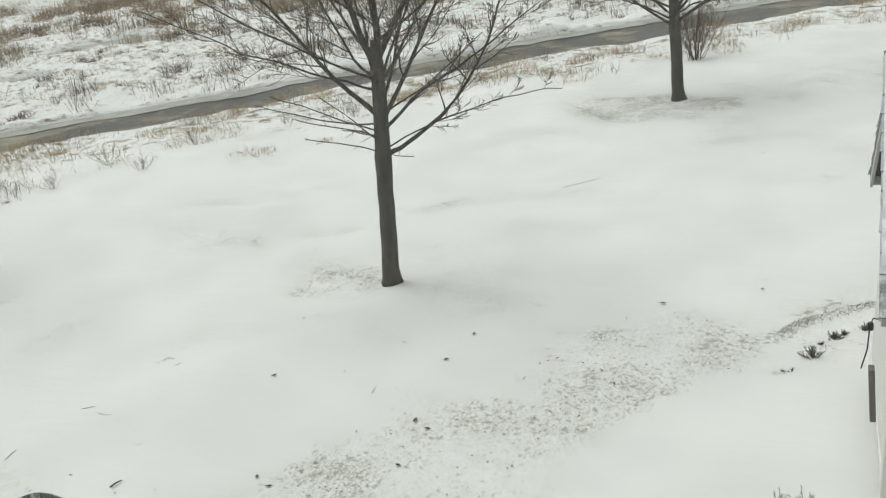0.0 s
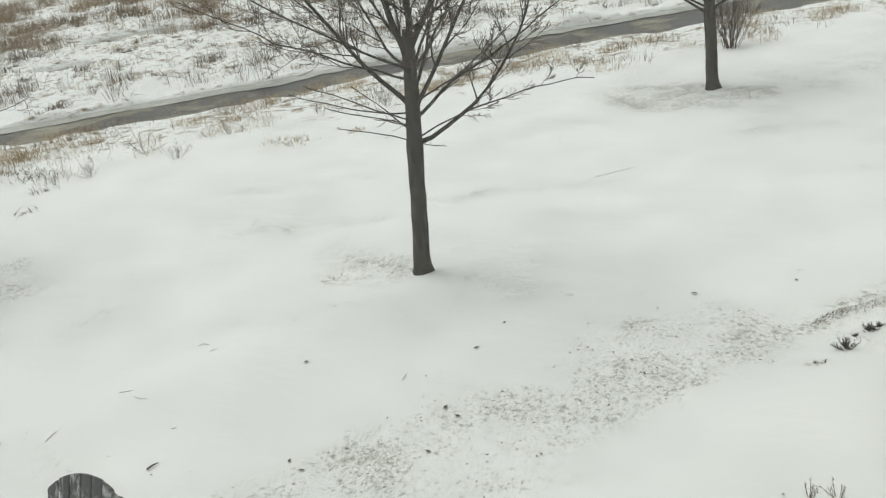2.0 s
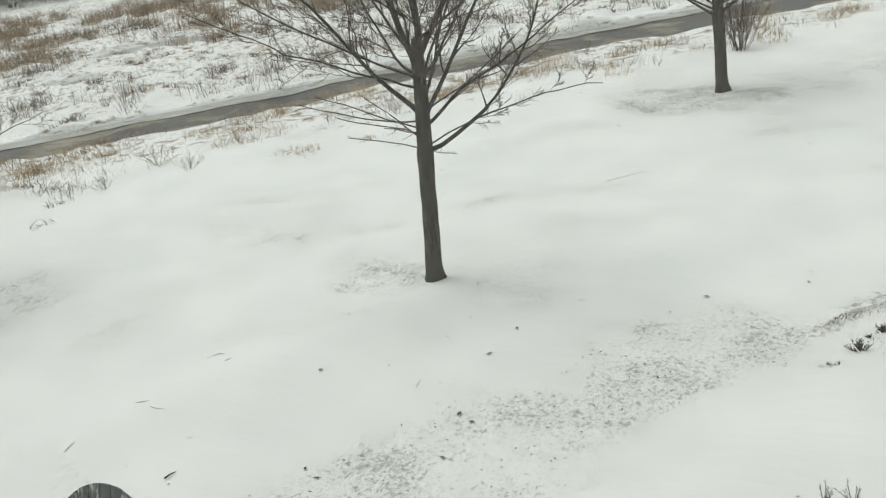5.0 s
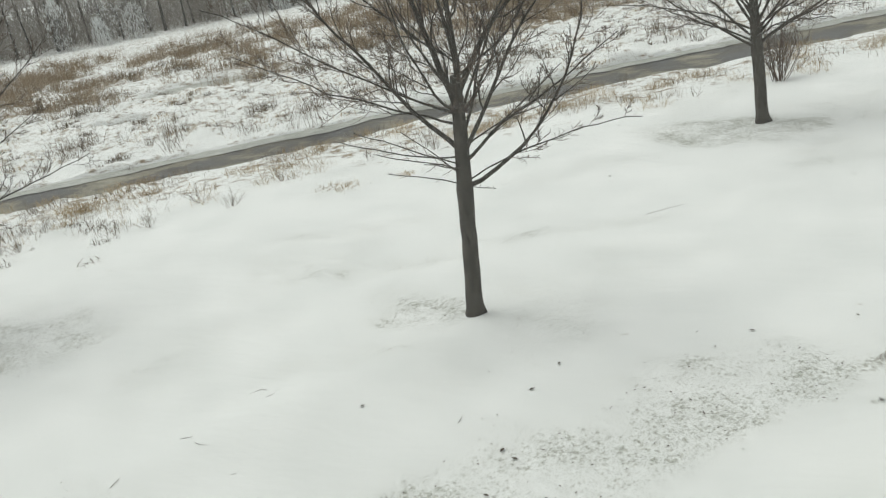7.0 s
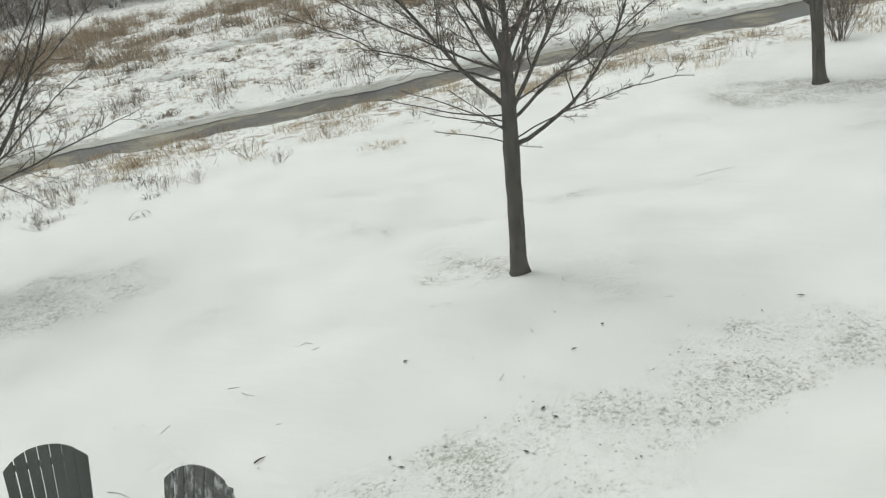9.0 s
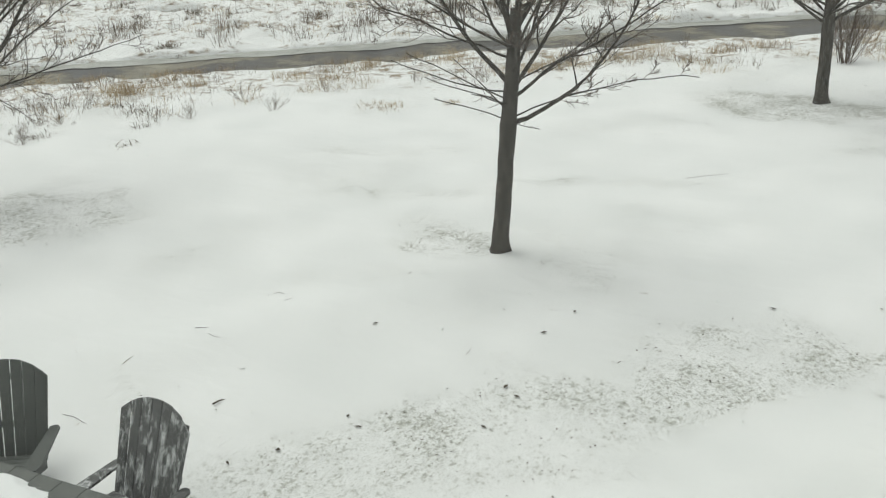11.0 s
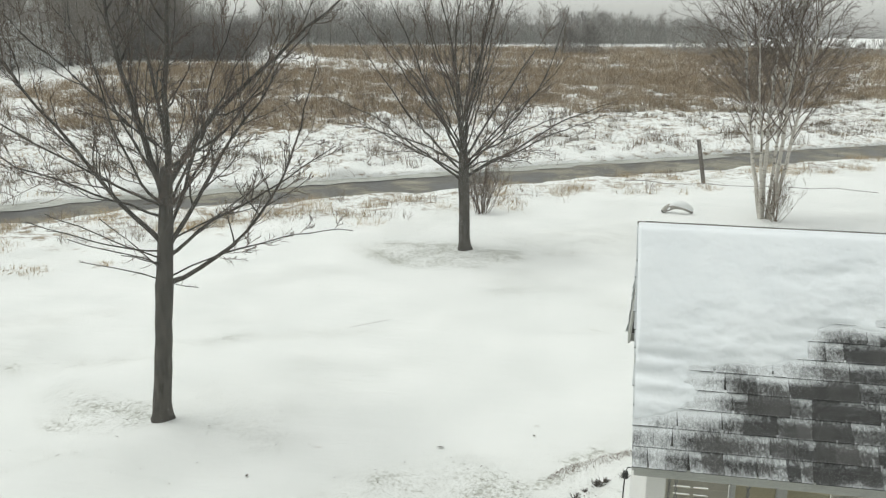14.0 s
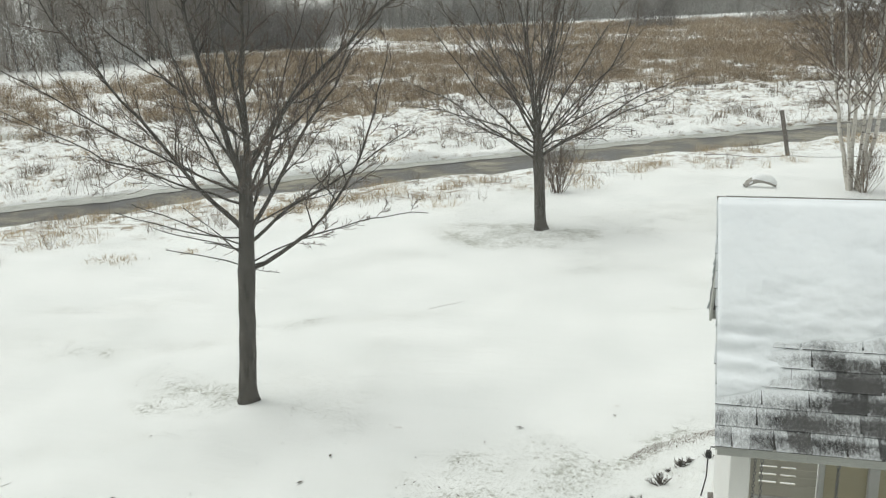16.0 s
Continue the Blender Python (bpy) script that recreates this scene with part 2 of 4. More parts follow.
class Tubes:
    """Collects tapered tubes into one vertex and face list."""

    def __init__(self):
        self.v, self.f = [], []

    def add(self, pts, radii, sides, cap=True):
        base = len(self.v)
        n = len(pts)
        for k, p in enumerate(pts):
            d = (pts[min(k + 1, n - 1)] - pts[max(k - 1, 0)])
            d = d.normalized() if d.length > 1e-9 else Vector((0, 0, 1))
            a = d.orthogonal() if abs(d.z) < 0.9 else Vector((1, 0, 0))
            a = (a - d * a.dot(d)).normalized()
            c = d.cross(a)
            for s in range(sides):
                w = 2 * math.pi * s / sides
                self.v.append(p + (a * math.cos(w) + c * math.sin(w)) * radii[k])
        for k in range(n - 1):
            for s in range(sides):
                q = base + k * sides
                self.f.append((q + s, q + (s + 1) % sides, q + sides + (s + 1) % sides, q + sides + s))
        if cap:
            self.f.append(tuple(base + (n - 1) * sides + s for s in range(sides)))

    def mesh(self, name, mat):
        return mesh_from(name, [tuple(v) for v in self.v], self.f, mat)


# ---------------------------------------------------------------- ground, creek and banks
NX, NY = -0.606, 0.795          # across the creek, away from the house
BANK_A, BANK_B = 25.5, 28.1     # the two edges of the water


def across(x, y):
    return NX * x + NY * y


def along(x, y):
    return NY * x - NX * y


def plan(u, s):
    return NX * s + NY * u, NY * s - NX * u


def fbm(x, y, scale, octaves=4, seed=0.0):
    return noise.fractal(Vector((x / scale + seed, y / scale - seed, seed)), 1.0, 2.0, octaves)


def bend(u):
    """How the creek wanders across its line."""
    return 0.5 - 0.0016 * (u - 12) ** 2 * (abs(u - 12) < 60) - 5.76 * (abs(u - 12) >= 60) + 0.22 * noise.noise(Vector((u / 5, 3.1, 0))) + 0.1 * noise.noise(Vector((u / 1.4, 8.1, 0)))


def widening(u):
    """How far the near bank stands back where the creek broadens."""
    return 0.15 + 0.5 * smooth_step(5, 13, u)


def smooth_step(a, b, x):
    t = min(1.0, max(0.0, (x - a) / (b - a)))
    return t * t * (3 - 2 * t)


def hummocks(x, y, s):
    """Snow-capped tussocks of the marsh beyond the creek."""
    return (1 - 0.6 * smooth_step(50, 80, s)) * (0.30 * abs(fbm(x, y, 1.3, 3, 12.0)) + 0.08 * fbm(x, y, 0.5, 2, 15.0) - 0.05)


def pool(u, s):
    """Frozen pools in the marsh: positive inside."""
    w = 0.5 * noise.noise(Vector((u / 1.3, s / 1.3, 6.6)))
    return max(1 - ((u + 3.3) / 3.4) ** 2 - ((s - 46.6) / 2.2) ** 2, 1 - ((u + 6.2) / 1.5) ** 2 - ((s - 38.4) / 0.9) ** 2) + w


def height(x, y):
    u, s = along(x, y), across(x, y)
    b = bend(u)
    z = -0.018 * max(0.0, min(s, 24.5) - 5)
    z += 0.05 * fbm(x, y, 3.5, 4) * smooth_step(1, 6, s + 4)
    # slight rise round the first tree and the drift edge in front of the beds
    z += 0.09 * math.exp(-(((x + 4.7) / 1.3) ** 2 + ((y - 9.4) / 0.9) ** 2))
    # long soft drift with a crest from the tree's foot, and the tongue of snow between the worn patches
    c = (0.75 * (x + 5.2) - 0.66 * (y - 8.9))
    z += 0.14 * math.exp(-((c - 0.55) / (0.45 if c < 0.55 else 0.7)) ** 2) * smooth_step(-8.6, -6.2, x) * (1 - smooth_step(-4.9, -3.9, x)) * (1 - smooth_step(9.3, 10.2, y))
    z += 0.06 * math.exp(-((0.26 * (x + 1.6) + 0.965 * (y - 7.08)) / 0.13) ** 2) * smooth_step(-2.9, -2.0, x) * (1 - smooth_step(-1.4, -0.7, x))
    z += 0.03 * math.exp(-((fbm(x, y, 4.2, 2, 44.0) * 2.2) / 0.22) ** 2) * smooth_step(9, 12, s) * (1 - smooth_step(21, 24, s))
    near = 1 - smooth_step(9.0, 10.5, y)
    z += near * 0.13 * smooth_step(-0.1, 0.9, (2.07 * (x + 1.5) - 1.44 * (y - 6.35)) / 2.52) * smooth_step(2.0, 4.0, y)
    rough = smooth_step(20, 25, s)
    z += rough * 0.10 * fbm(x, y, 1.3, 4, 5.0)
    far = smooth_step(BANK_B + b - 0.1, BANK_B + b + 0.5, s)
    z += far * (0.15 * fbm(x, y, 2.2, 3, 9.0) + hummocks(x, y, s) + 0.06)
    z -= 0.7 * smooth_step(0.0, 0.5, pool(u, s))
    n = BANK_A + b - widening(u)
    wa = smooth_step(n - 0.30, n + 0.12, s) * (1 - smooth_step(BANK_B + b - 0.05, BANK_B + b + 0.3, s))
    z -= 0.85 * wa
    return z


def lerp_table(v, table):
    return float(np.interp(v, [a for a, _ in table], [b for _, b in table]))


def blob(x, y, cx, cy, rx, ry, turn=0.0):
    c, s = math.cos(radians(turn)), math.sin(radians(turn))
    dx, dy = x - cx, y - cy
    a, b = (c * dx + s * dy) / rx, (-s * dx + c * dy) / ry
    return max(0.0, 1 - (a * a + b * b))


def drift_side(x, y):
    """Distance from the edge of the smooth drift by the pavilion; positive on the windswept side."""
    return (2.07 * (-(x + 1.5)) + 1.44 * (y - 6.35)) / 2.52


def bare(x, y):
    """How far the turf shows through the snow: worn strips by the beds and rings round the trees."""
    side = drift_side(x, y)
    strip = 1.5 * min(1, 2.0 * blob(x, y, 0.32, 9.26, 0.75, 0.17, 46))
    x, y = x + 0.42 * fbm(x, y, 1.1, 4, 21.0), y + 0.42 * fbm(x, y, 1.1, 4, 33.0)
    g = max(strip, 1.5 * min(1, 2 * blob(x, y, 0.62, 8.75, 0.34, 0.10, 35)), 1.3 * min(1, 2 * blob(x, y, 0.10, 8.02, 0.20, 0.05, 15)))
    open_side = smooth_step(-0.12, 0.28, side)
    g = max(g, 1.0 * open_side * min(1, 1.5 * blob(x, y, -3.0, 5.95, 2.6, 1.25, 30)))
    g = max(g, 0.95 * open_side * min(1, 1.5 * blob(x, y, -4.3, 4.7, 1.9, 1.1, 42)))
    g = max(g, 1.1 * open_side * min(1, 1.5 * blob(x, y, -1.3, 7.95, 1.9, 1.45, 42)))
    g = max(g, 0.6 * min(1, 1.6 * blob(x, y, 0.75, 9.15, 0.9, 0.5, 35)))
    g = max(g, 1.05 * min(1, 1.5 * blob(x, y, -5.75, 9.7, 1.5, 0.85, -25)))
    g = max(g, 0.9 * min(1, 1.3 * blob(x, y, -4.0, 9.4, 1.4, 0.75, -20)))
    g = max(g, 1.28 * min(1, 1.5 * blob(x, y, -2.7, 19.3, 2.8, 1.7, 0)))
    g = max(g, 0.9 * min(1, 1.4 * blob(x, y, 1.0, 21.4, 4.8, 2.3, 30)))
    g = max(g, 1.1 * min(1, 1.4 * blob(x, y, -12.6, 7.7, 3.0, 1.7, 30)))
    g = max(g, 0.95 * min(1, 1.5 * blob(x, y, -0.6, 16.6, 1.6, 0.35, 10)))
    g = max(g, 0.9 * min(1, 1.5 * blob(x, y, -4.5, 13.05, 2.6, 0.32, 24)))
    g = max(g, 0.85 * min(1, 1.5 * blob(x, y, -7.5, 11.3, 2.6, 0.5, 25)))
    g = max(g, 0.7 * min(1, 1.5 * blob(x, y, -5.9, 8.2, 1.6, 0.5, 20)))
    g = max(g, 0.8 * min(1, 1.5 * blob(x, y, -9.0, 13.3, 2.5, 0.5, 30)))
    g = max(g, 0.72 * smooth_step(0.0, 0.5, fbm(x, y, 2.6, 4, 7.0)))
    return g * max(0.0, 0.95 + 0.45 * fbm(x, y, 0.8, 4, 2.0))


def reed_cover(u, s):
    """How thickly the dead marsh plants stand, from open snow to a closed brown stand."""
    right = smooth_step(42, 85, u)
    mid = smooth_step(6, 22, u) * (1 - right)
    band = smooth_step(41, 46, s + 5 * noise.noise(Vector((u / 6, 0.7, 2.9)))) * (1 - smooth_step(72 + 120 * right + 40 * mid, 86 + 190 * right + 45 * mid, s))
    strip = smooth_step(95, 105, s) * (1 - smooth_step(125, 140, s)) * smooth_step(20, 45, u) * (1 - smooth_step(70, 95, u))
    return max(0.0, min(1.0, band * (1 - 0.75 * strip) * (pool(u, s) < 0.1) * (0.38 + 0.46 * smooth_step(-8, 22, u) + 1.5 * noise.noise(Vector((u / 7, s / 5, 1.7))) + 1.3 * noise.noise(Vector((u / 2.2, s / 2.5, 4.7))))))


def wild_cover(x, y):
    u, s = along(x, y), across(x, y)
    b = bend(u)
    w = 0.60 * smooth_step(19.6, 23.6, s + 0.8 * fbm(x, y, 3, 2)) * (1 - smooth_step(BANK_B, BANK_B + 2, s))
    w = max(w, 0.5 * smooth_step(BANK_A + b - widening(u) - 0.7, BANK_A + b - widening(u) - 0.1, s) * (1 - smooth_step(BANK_B + b + 0.2, BANK_B + b + 0.7, s)))
    w = max(w, 0.55 * smooth_step(BANK_B + 0.6, BANK_B + 3, s) * (1 - smooth_step(250, 400, s)))
    w = max(w, 0.95 * reed_cover(u, s))
    return w


def steps(parts):
    out = []
    for a, b, n in parts:
        out += list(np.linspace(a, b, n, endpoint=False))
    return out


def build_ground():
    ss = steps([(-60, -6, 14), (-6, 22, 118), (22, 30, 68), (30, 44, 72), (44, 60, 50), (60, 130, 80), (130, 400, 50)]) + [400, 700, 1400, 3000]
    uu = [-3000, -1200, -600] + steps([(-300, -60, 40), (-60, -25, 60), (-25, 30, 230), (30, 60, 60), (60, 300, 60)]) + [300, 600, 1200, 3000]
    verts, grass, wild = [], [], []
    for s in ss:
        for u in uu:
            x, y = plan(u, s)
            verts.append((x, y, height(x, y)))
            grass.append(bare(x, y) if s < 24 else 0.0)
            wild.append(wild_cover(x, y) if s > 18 else 0.0)
    n = len(uu)
    faces = [(i * n + j, i * n + j + 1, (i + 1) * n + j + 1, (i + 1) * n + j) for i in range(len(ss) - 1) for j in range(n - 1)]
    faces = [f[::-1] for f in faces]
    me = mesh_from("ground", verts, faces, M_GROUND)
    for key, vals in (("grass", grass), ("wild", wild)):
        a = me.attributes.new(key, "FLOAT", "POINT")
        a.data.foreach_set("value", vals)
    return tagged(new("ground", me), "snow-covered lawn and marsh with worn turf patches", "ground", kind="structure")


build_ground()


def build_creek():
    verts, faces = [], []
    us = np.linspace(-300, 300, 301)
    for u in us:
        for s in (BANK_A - 1.8, BANK_B + 1.2):
            x, y = plan(u, s + bend(u))
            verts.append((x, y, -0.47))
    for k in range(len(us) - 1):
        faces.append((2 * k, 2 * k + 2, 2 * k + 3, 2 * k + 1))
    return tagged(new("water", mesh_from("water", verts, faces, M_WATER)), "still grey-brown creek water between snowy banks", "creek", kind="structure")


build_creek()


def build_ice():
    """Slushy shelf along the far edge of the creek, and the frozen pools."""
    verts, faces = [], []
    us = np.linspace(-12, 30, 211)
    for u in us:
        w = max(0.02, 0.55 + 0.5 * noise.noise(Vector((u / 2.4, 1.1, 0))) + 0.25 * noise.noise(Vector((u / 0.6, 4.1, 0))))
        for s in (BANK_B + bend(u) - w, BANK_B + bend(u) + 0.5):
            x, y = plan(u, s)
            verts.append((x, y, -0.455))
    for k in range(len(us) - 1):
        faces.append((2 * k, 2 * k + 2, 2 * k + 3, 2 * k + 1))
    tagged(new("ice_shelf", mesh_from("ice_shelf", verts, faces, M_ICE)), "grey slushy ice along the creek's far edge", "ice", kind="structure")
    for u, s, ru, rs in ((-3.3, 46.6, 4.6, 3.2), (-6.2, 38.4, 2.2, 1.5)):
        ring = [plan(u + ru * math.cos(a), s + rs * math.sin(a)) for a in np.linspace(0, 2 * math.pi, 40, endpoint=False)]
        me = mesh_from("frozen_pool", [(x, y, -0.5) for x, y in ring], [tuple(range(40))[::-1]], M_ICE)
        tagged(new("frozen_pool", me), "grey frozen marsh pool among snowy tussocks", "pool", kind="structure")


M_ICE = plain("grey_ice", (0.26, 0.265, 0.235), (0.50, 0.51, 0.475), 1.2, 0.45, 0.2, 0.01)
build_ice()


# ---------------------------------------------------------------- trees
rng = random.Random(7)


def turned(d, angle, spin):
    """d bent by an angle, in a direction round it given by spin."""
    side = d.orthogonal().normalized()
    side.rotate(Matrix.Rotation(spin, 3, d))
    return (d * math.cos(angle) + side * math.sin(angle)).normalized()


def bough(start, d, length, r0, r1, n, rise, wobble, rg):
    """A wandering line that bends upwards by rise over its length."""
    pts, radii = [start.copy()], [r0]
    d = d.normalized()
    p = start.copy()
    for k in range(n):
        d = (d + Vector((0, 0, rise / n * (1.7 - 1.4 * k / n if rise > 0 else 1.0))) + Vector((rg.gauss(0, wobble), rg.gauss(0, wobble), rg.gauss(0, wobble * 0.7)))).normalized()
        p = p + d * (length / n)
        pts.append(p + noise.noise_vector(p * 2.3 + start * 5) * (0.05 * min(1.0, length / 2.5)))
        t = (k + 1) / n
        radii.append(r0 + (r1 - r0) * t ** 0.8)
    return pts, radii


def along_line(pts, t):
    f = t * (len(pts) - 1)
    k = min(int(f), len(pts) - 2)
    return pts[k].lerp(pts[k + 1], f - k), (pts[k + 1] - pts[k]).normalized()


def twigs_on(pts, radii, length, level, wood, fine, rg, spread=0.78, count=7, rise=0.3, least=0.0036):
    """Side shoots on a bough: thicker ones go into wood, the last ones into fine."""
    for k in range(count):
        t = 0.18 + 0.8 * (k + rg.random() * 0.8) / count
        p, d = along_line(pts, min(t, 0.99))
        r_here = float(np.interp(t * (len(radii) - 1), range(len(radii)), radii))
        ln = length * (0.62 - 0.38 * t) * rg.uniform(0.6, 1.25)
        q = turned(d, rg.uniform(0.55, 1.15) * spread, rg.uniform(0, 6.28))
        r = max(least, min(r_here * 0.6, 0.015 * ln + 0.8 * least))
        if level > 0:
            pp, rr = bough(p, q, ln, r, 0.85 * least, 7, rise, 0.16, rg)
            (wood if r > 0.008 else fine).add(pp, rr, 4 if r > 0.008 else 3, False)
            twigs_on(pp, rr, ln, level - 1, wood, fine, rg, spread, 5 if level == 2 else 4, rise, least)
        else:
            pp, rr = bough(p, q, ln, r, 0.8 * least, 4, rise, 0.24, rg)
            fine.add(pp, rr, 3, False)


def lawn_tree(name, x, y, lean, trunk_h, r_base, right, leaders, limbs, label, seed, dense=3.4, top=1.0, group="lawn trees"):
    """A bare young street tree: trunk with flared foot, leaders, limbs and twigs.
    leaders and limbs: height, way round from right (degrees), climb at start, rise, length, radius."""
    rg = random.Random(seed)
    root = thing(name, pose(x, y, height(x, y) - 0.03), label, "tree", group)
    right = Vector((right[0], right[1], 0)).normalized()
    back = Vector((-right.y, right.x, 0))
    up = (Vector((0, 0, 1)) + right * math.tan(radians(lean))).normalized()
    fine = Tubes()

    def way(az, climb):
        a, c = radians(az), radians(climb)
        return (right * math.cos(a) + back * math.sin(a)) * math.cos(c) + Vector((0, 0, math.sin(c)))

    trunk = Tubes()
    hs = [-0.06, 0.0, 0.06, 0.13, 0.25, 0.5, 0.7, 0.9, 1.1, 1.3, 1.5, trunk_h, trunk_h + 0.1, trunk_h + 0.5 * top, trunk_h + top]
    rs = [1.70, 1.50, 1.30, 1.15, 1.04, 0.98, 0.97, 0.95, 0.96, 0.94, 0.96, 1.02, 0.92, 0.80, 0.62]
    line = [up * h + Vector((rg.gauss(0, 0.003), rg.gauss(0, 0.003), 0)) * (h > 0.2) for h in hs]
    trunk.add(line, [r * r_base for r in rs], 20)
    # roots that swell out of the foot, and knots and ridges in the bark
    for k, v in enumerate(trunk.v):
        h, a = hs[k // 20], 2 * math.pi * (k % 20) / 20
        out = v - line[k // 20]
        root_swell = 0.16 * math.cos(3 * a + seed) * math.exp(-max(0, h) / 0.10)
        knots = 0.06 * noise.noise(Vector((math.cos(a) * 1.5, math.sin(a) * 1.5, h * 5 + seed)))
        trunk.v[k] = v + out * (root_swell + knots)
    me = trunk.mesh("trunk", M_BARK)
    part("trunk", me, None, root)
    for h, az, climb, rise, ln, r in leaders + limbs:
        wood = Tubes()
        start = up * h - way(az, climb) * 0.02
        n = 14
        pts, radii = bough(start, way(az, climb), ln, r, 0.005, n, rise, 0.055, rg)
        radii[0] = r * 1.25
        wood.add(pts, radii, 8, False)
        count = max(5, int(ln * dense * (1.0 if r > 0.015 else 0.6)))
        twigs_on(pts, radii, min(ln, 3.2) * (0.30 if ln < 1.6 or r < 0.015 else 0.50), 2 if ln > 1.6 else 0, wood, fine, rg, count=count, rise=0.38)
        me = wood.mesh("limb", M_BARK)
        part("limb", me, None, root)
    tw = part("twigs", fine.mesh("twigs", M_TWIG), None, root)
    tagged(tw, kind="stuff")
    return root


def many(seed, n, low, high, climb, length, radius, rise=0.55):
    """Limbs spread round a trunk between two heights."""
    rg = random.Random(seed)
    out = []
    for k in range(n):
        t = k / max(1, n - 1)
        out.append((low + (high - low) * t, (k * 137.5 + rg.uniform(-20, 20)) % 360, climb[0] + (climb[1] - climb[0]) * t + rg.uniform(-6, 6),
                    rise * rg.uniform(0.7, 1.2), (length[0] + (length[1] - length[0]) * t) * rg.uniform(0.85, 1.15), (radius[0] + (radius[1] - radius[0]) * t) * rg.uniform(0.85, 1.1)))
    return out


lawn_tree("maple_tree", -4.86, 9.53, 4.3, 1.78, 0.110, (0.89, 0.454),
          [(2.82, 166, 76, 0.10, 3.7, 0.050), (3.05, 100, 87, 0.0, 3.8, 0.048), (3.0, 4, 56, 0.35, 3.6, 0.046), (3.05, 270, 76, 0.1, 3.2, 0.032)],
          [(1.80, 0, 5, 1.6, 3.4, 0.032), (1.86, 348, 26, -0.22, 2.4, 0.011), (1.82, 10, -8, -0.3, 0.45, 0.005), (1.83, 182, 20, 0.1, 1.0, 0.009),
           (1.95, 176, 48, -0.35, 1.0, 0.011), (2.0, 205, 34, 0.0, 1.2, 0.010), (2.1, 165, 24, -0.1, 1.5, 0.012), (2.2, 192, 12, 0.1, 1.6, 0.012), (2.05, 240, 20, 0.1, 1.2, 0.010), (2.3, 12, 22, 0.1, 1.7, 0.013), (2.12, 352, 42, -0.28, 2.5, 0.025), (2.2, 8, 58, 0.0, 3.4, 0.034),
           (2.36, 24, 60, 0.1, 3.0, 0.024), (3.2, 350, 26, 0.55, 2.4, 0.020), (2.28, 181, 42, 0.40, 3.7, 0.034), (2.62, 178, 18, 0.03, 3.0, 0.017),
           (2.75, 186, 34, 0.02, 3.4, 0.018), (3.40, 178, 44, 0.15, 2.6, 0.027), (2.3, 90, 40, 0.5, 2.7, 0.023), (2.45, 275, 34, 0.5, 2.4, 0.020),
           (2.6, 45, 46, 0.4, 2.8, 0.023), (2.7, 225, 46, 0.4, 2.5, 0.021), (2.75, 310, 50, 0.4, 2.6, 0.021), (2.9, 130, 52, 0.4, 2.8, 0.022)],
          "bare young maple with dark wet bark, alone in snowy lawn", 11, dense=4.6, top=1.45)

lawn_tree("maple_tree", -2.28, 19.85, -2.0, 1.68, 0.132, (0.99, 0.11),
          [(2.2, 172, 78, 0.1, 4.9, 0.042), (2.5, 20, 82, 0.1, 5.0, 0.044), (2.3, 260, 74, 0.1, 4.7, 0.034), (2.1, 180, 62, 0.1, 4.6, 0.032), (2.15, 2, 60, 0.1, 4.6, 0.032), (2.3, 80, 70, 0.1, 4.6, 0.030)],
          [(1.66, 178, 34, -0.35, 3.9, 0.034), (1.70, 2, 34, -0.30, 3.9, 0.036), (1.85, 188, 44, 0.1, 4.3, 0.032), (1.90, 352, 42, 0.1, 4.4, 0.032)]
          + many(5, 8, 1.70, 2.3, (26, 40), (3.3, 3.7), (0.024, 0.026), -0.20) + many(25, 11, 2.0, 3.0, (44, 70), (4.0, 4.4), (0.022, 0.026), 0.12),
          "bare young maple with rounded crown beside a dark shrub", 12, dense=3.8)

lawn_tree("maple_tree", -13.98, 7.60, 3.0, 1.62, 0.158, (0.48, 0.877),
          [(2.3, 150, 78, 0.15, 4.9, 0.066), (2.5, 20, 72, 0.15, 4.9, 0.066), (2.4, 260, 72, 0.2, 4.6, 0.055)],
          [(1.62, 2, 22, 0.62, 4.6, 0.050), (1.66, 180, 22, 0.6, 4.6, 0.048), (1.72, 350, 14, 0.12, 3.4, 0.026), (1.95, 8, 44, 0.1, 4.6, 0.042)]
          + many(6, 8, 1.65, 2.3, (22, 38), (3.8, 4.3), (0.034, 0.038), 0.30) + many(26, 13, 2.0, 3.0, (42, 70), (4.2, 4.6), (0.034, 0.040), 0.12),
          "bare young maple with spreading limbs in scuffed snow", 13, dense=4.2)


def shrub(name, x, y, h, n, spread, mat, label, seed, r=0.008, sub=5):
    """Thin stems that fan out from one foot."""
    rg = random.Random(seed)
    root = thing(name, pose(x, y, height(x, y) - 0.02), label, "shrub")
    fine = Tubes()
    for k in range(n):
        az, tilt = rg.uniform(0, 6.28), abs(rg.gauss(0, spread))
        d = Vector((math.cos(az) * math.sin(tilt), math.sin(az) * math.sin(tilt), math.cos(tilt)))
        ln = h * rg.uniform(0.6, 1.1)
        start = Vector((math.cos(az), math.sin(az), 0)) * rg.uniform(0, 0.12 * h)
        pts, radii = bough(start, d, ln, r * rg.uniform(0.7, 1.2), r * 0.3, 7, 0.2, 0.05, rg)
        stem = Tubes()
        stem.add(pts, radii, 5, False)
        part("stem", stem.mesh("stem", mat), None, root)
        twigs_on(pts, radii, ln * 0.7, 1, fine, fine, rg, count=sub, rise=0.4, least=0.0036 if h > 1 else 0.0016)
    tagged(part("twigs", fine.mesh("twigs", mat), None, root), kind="stuff")
    return root


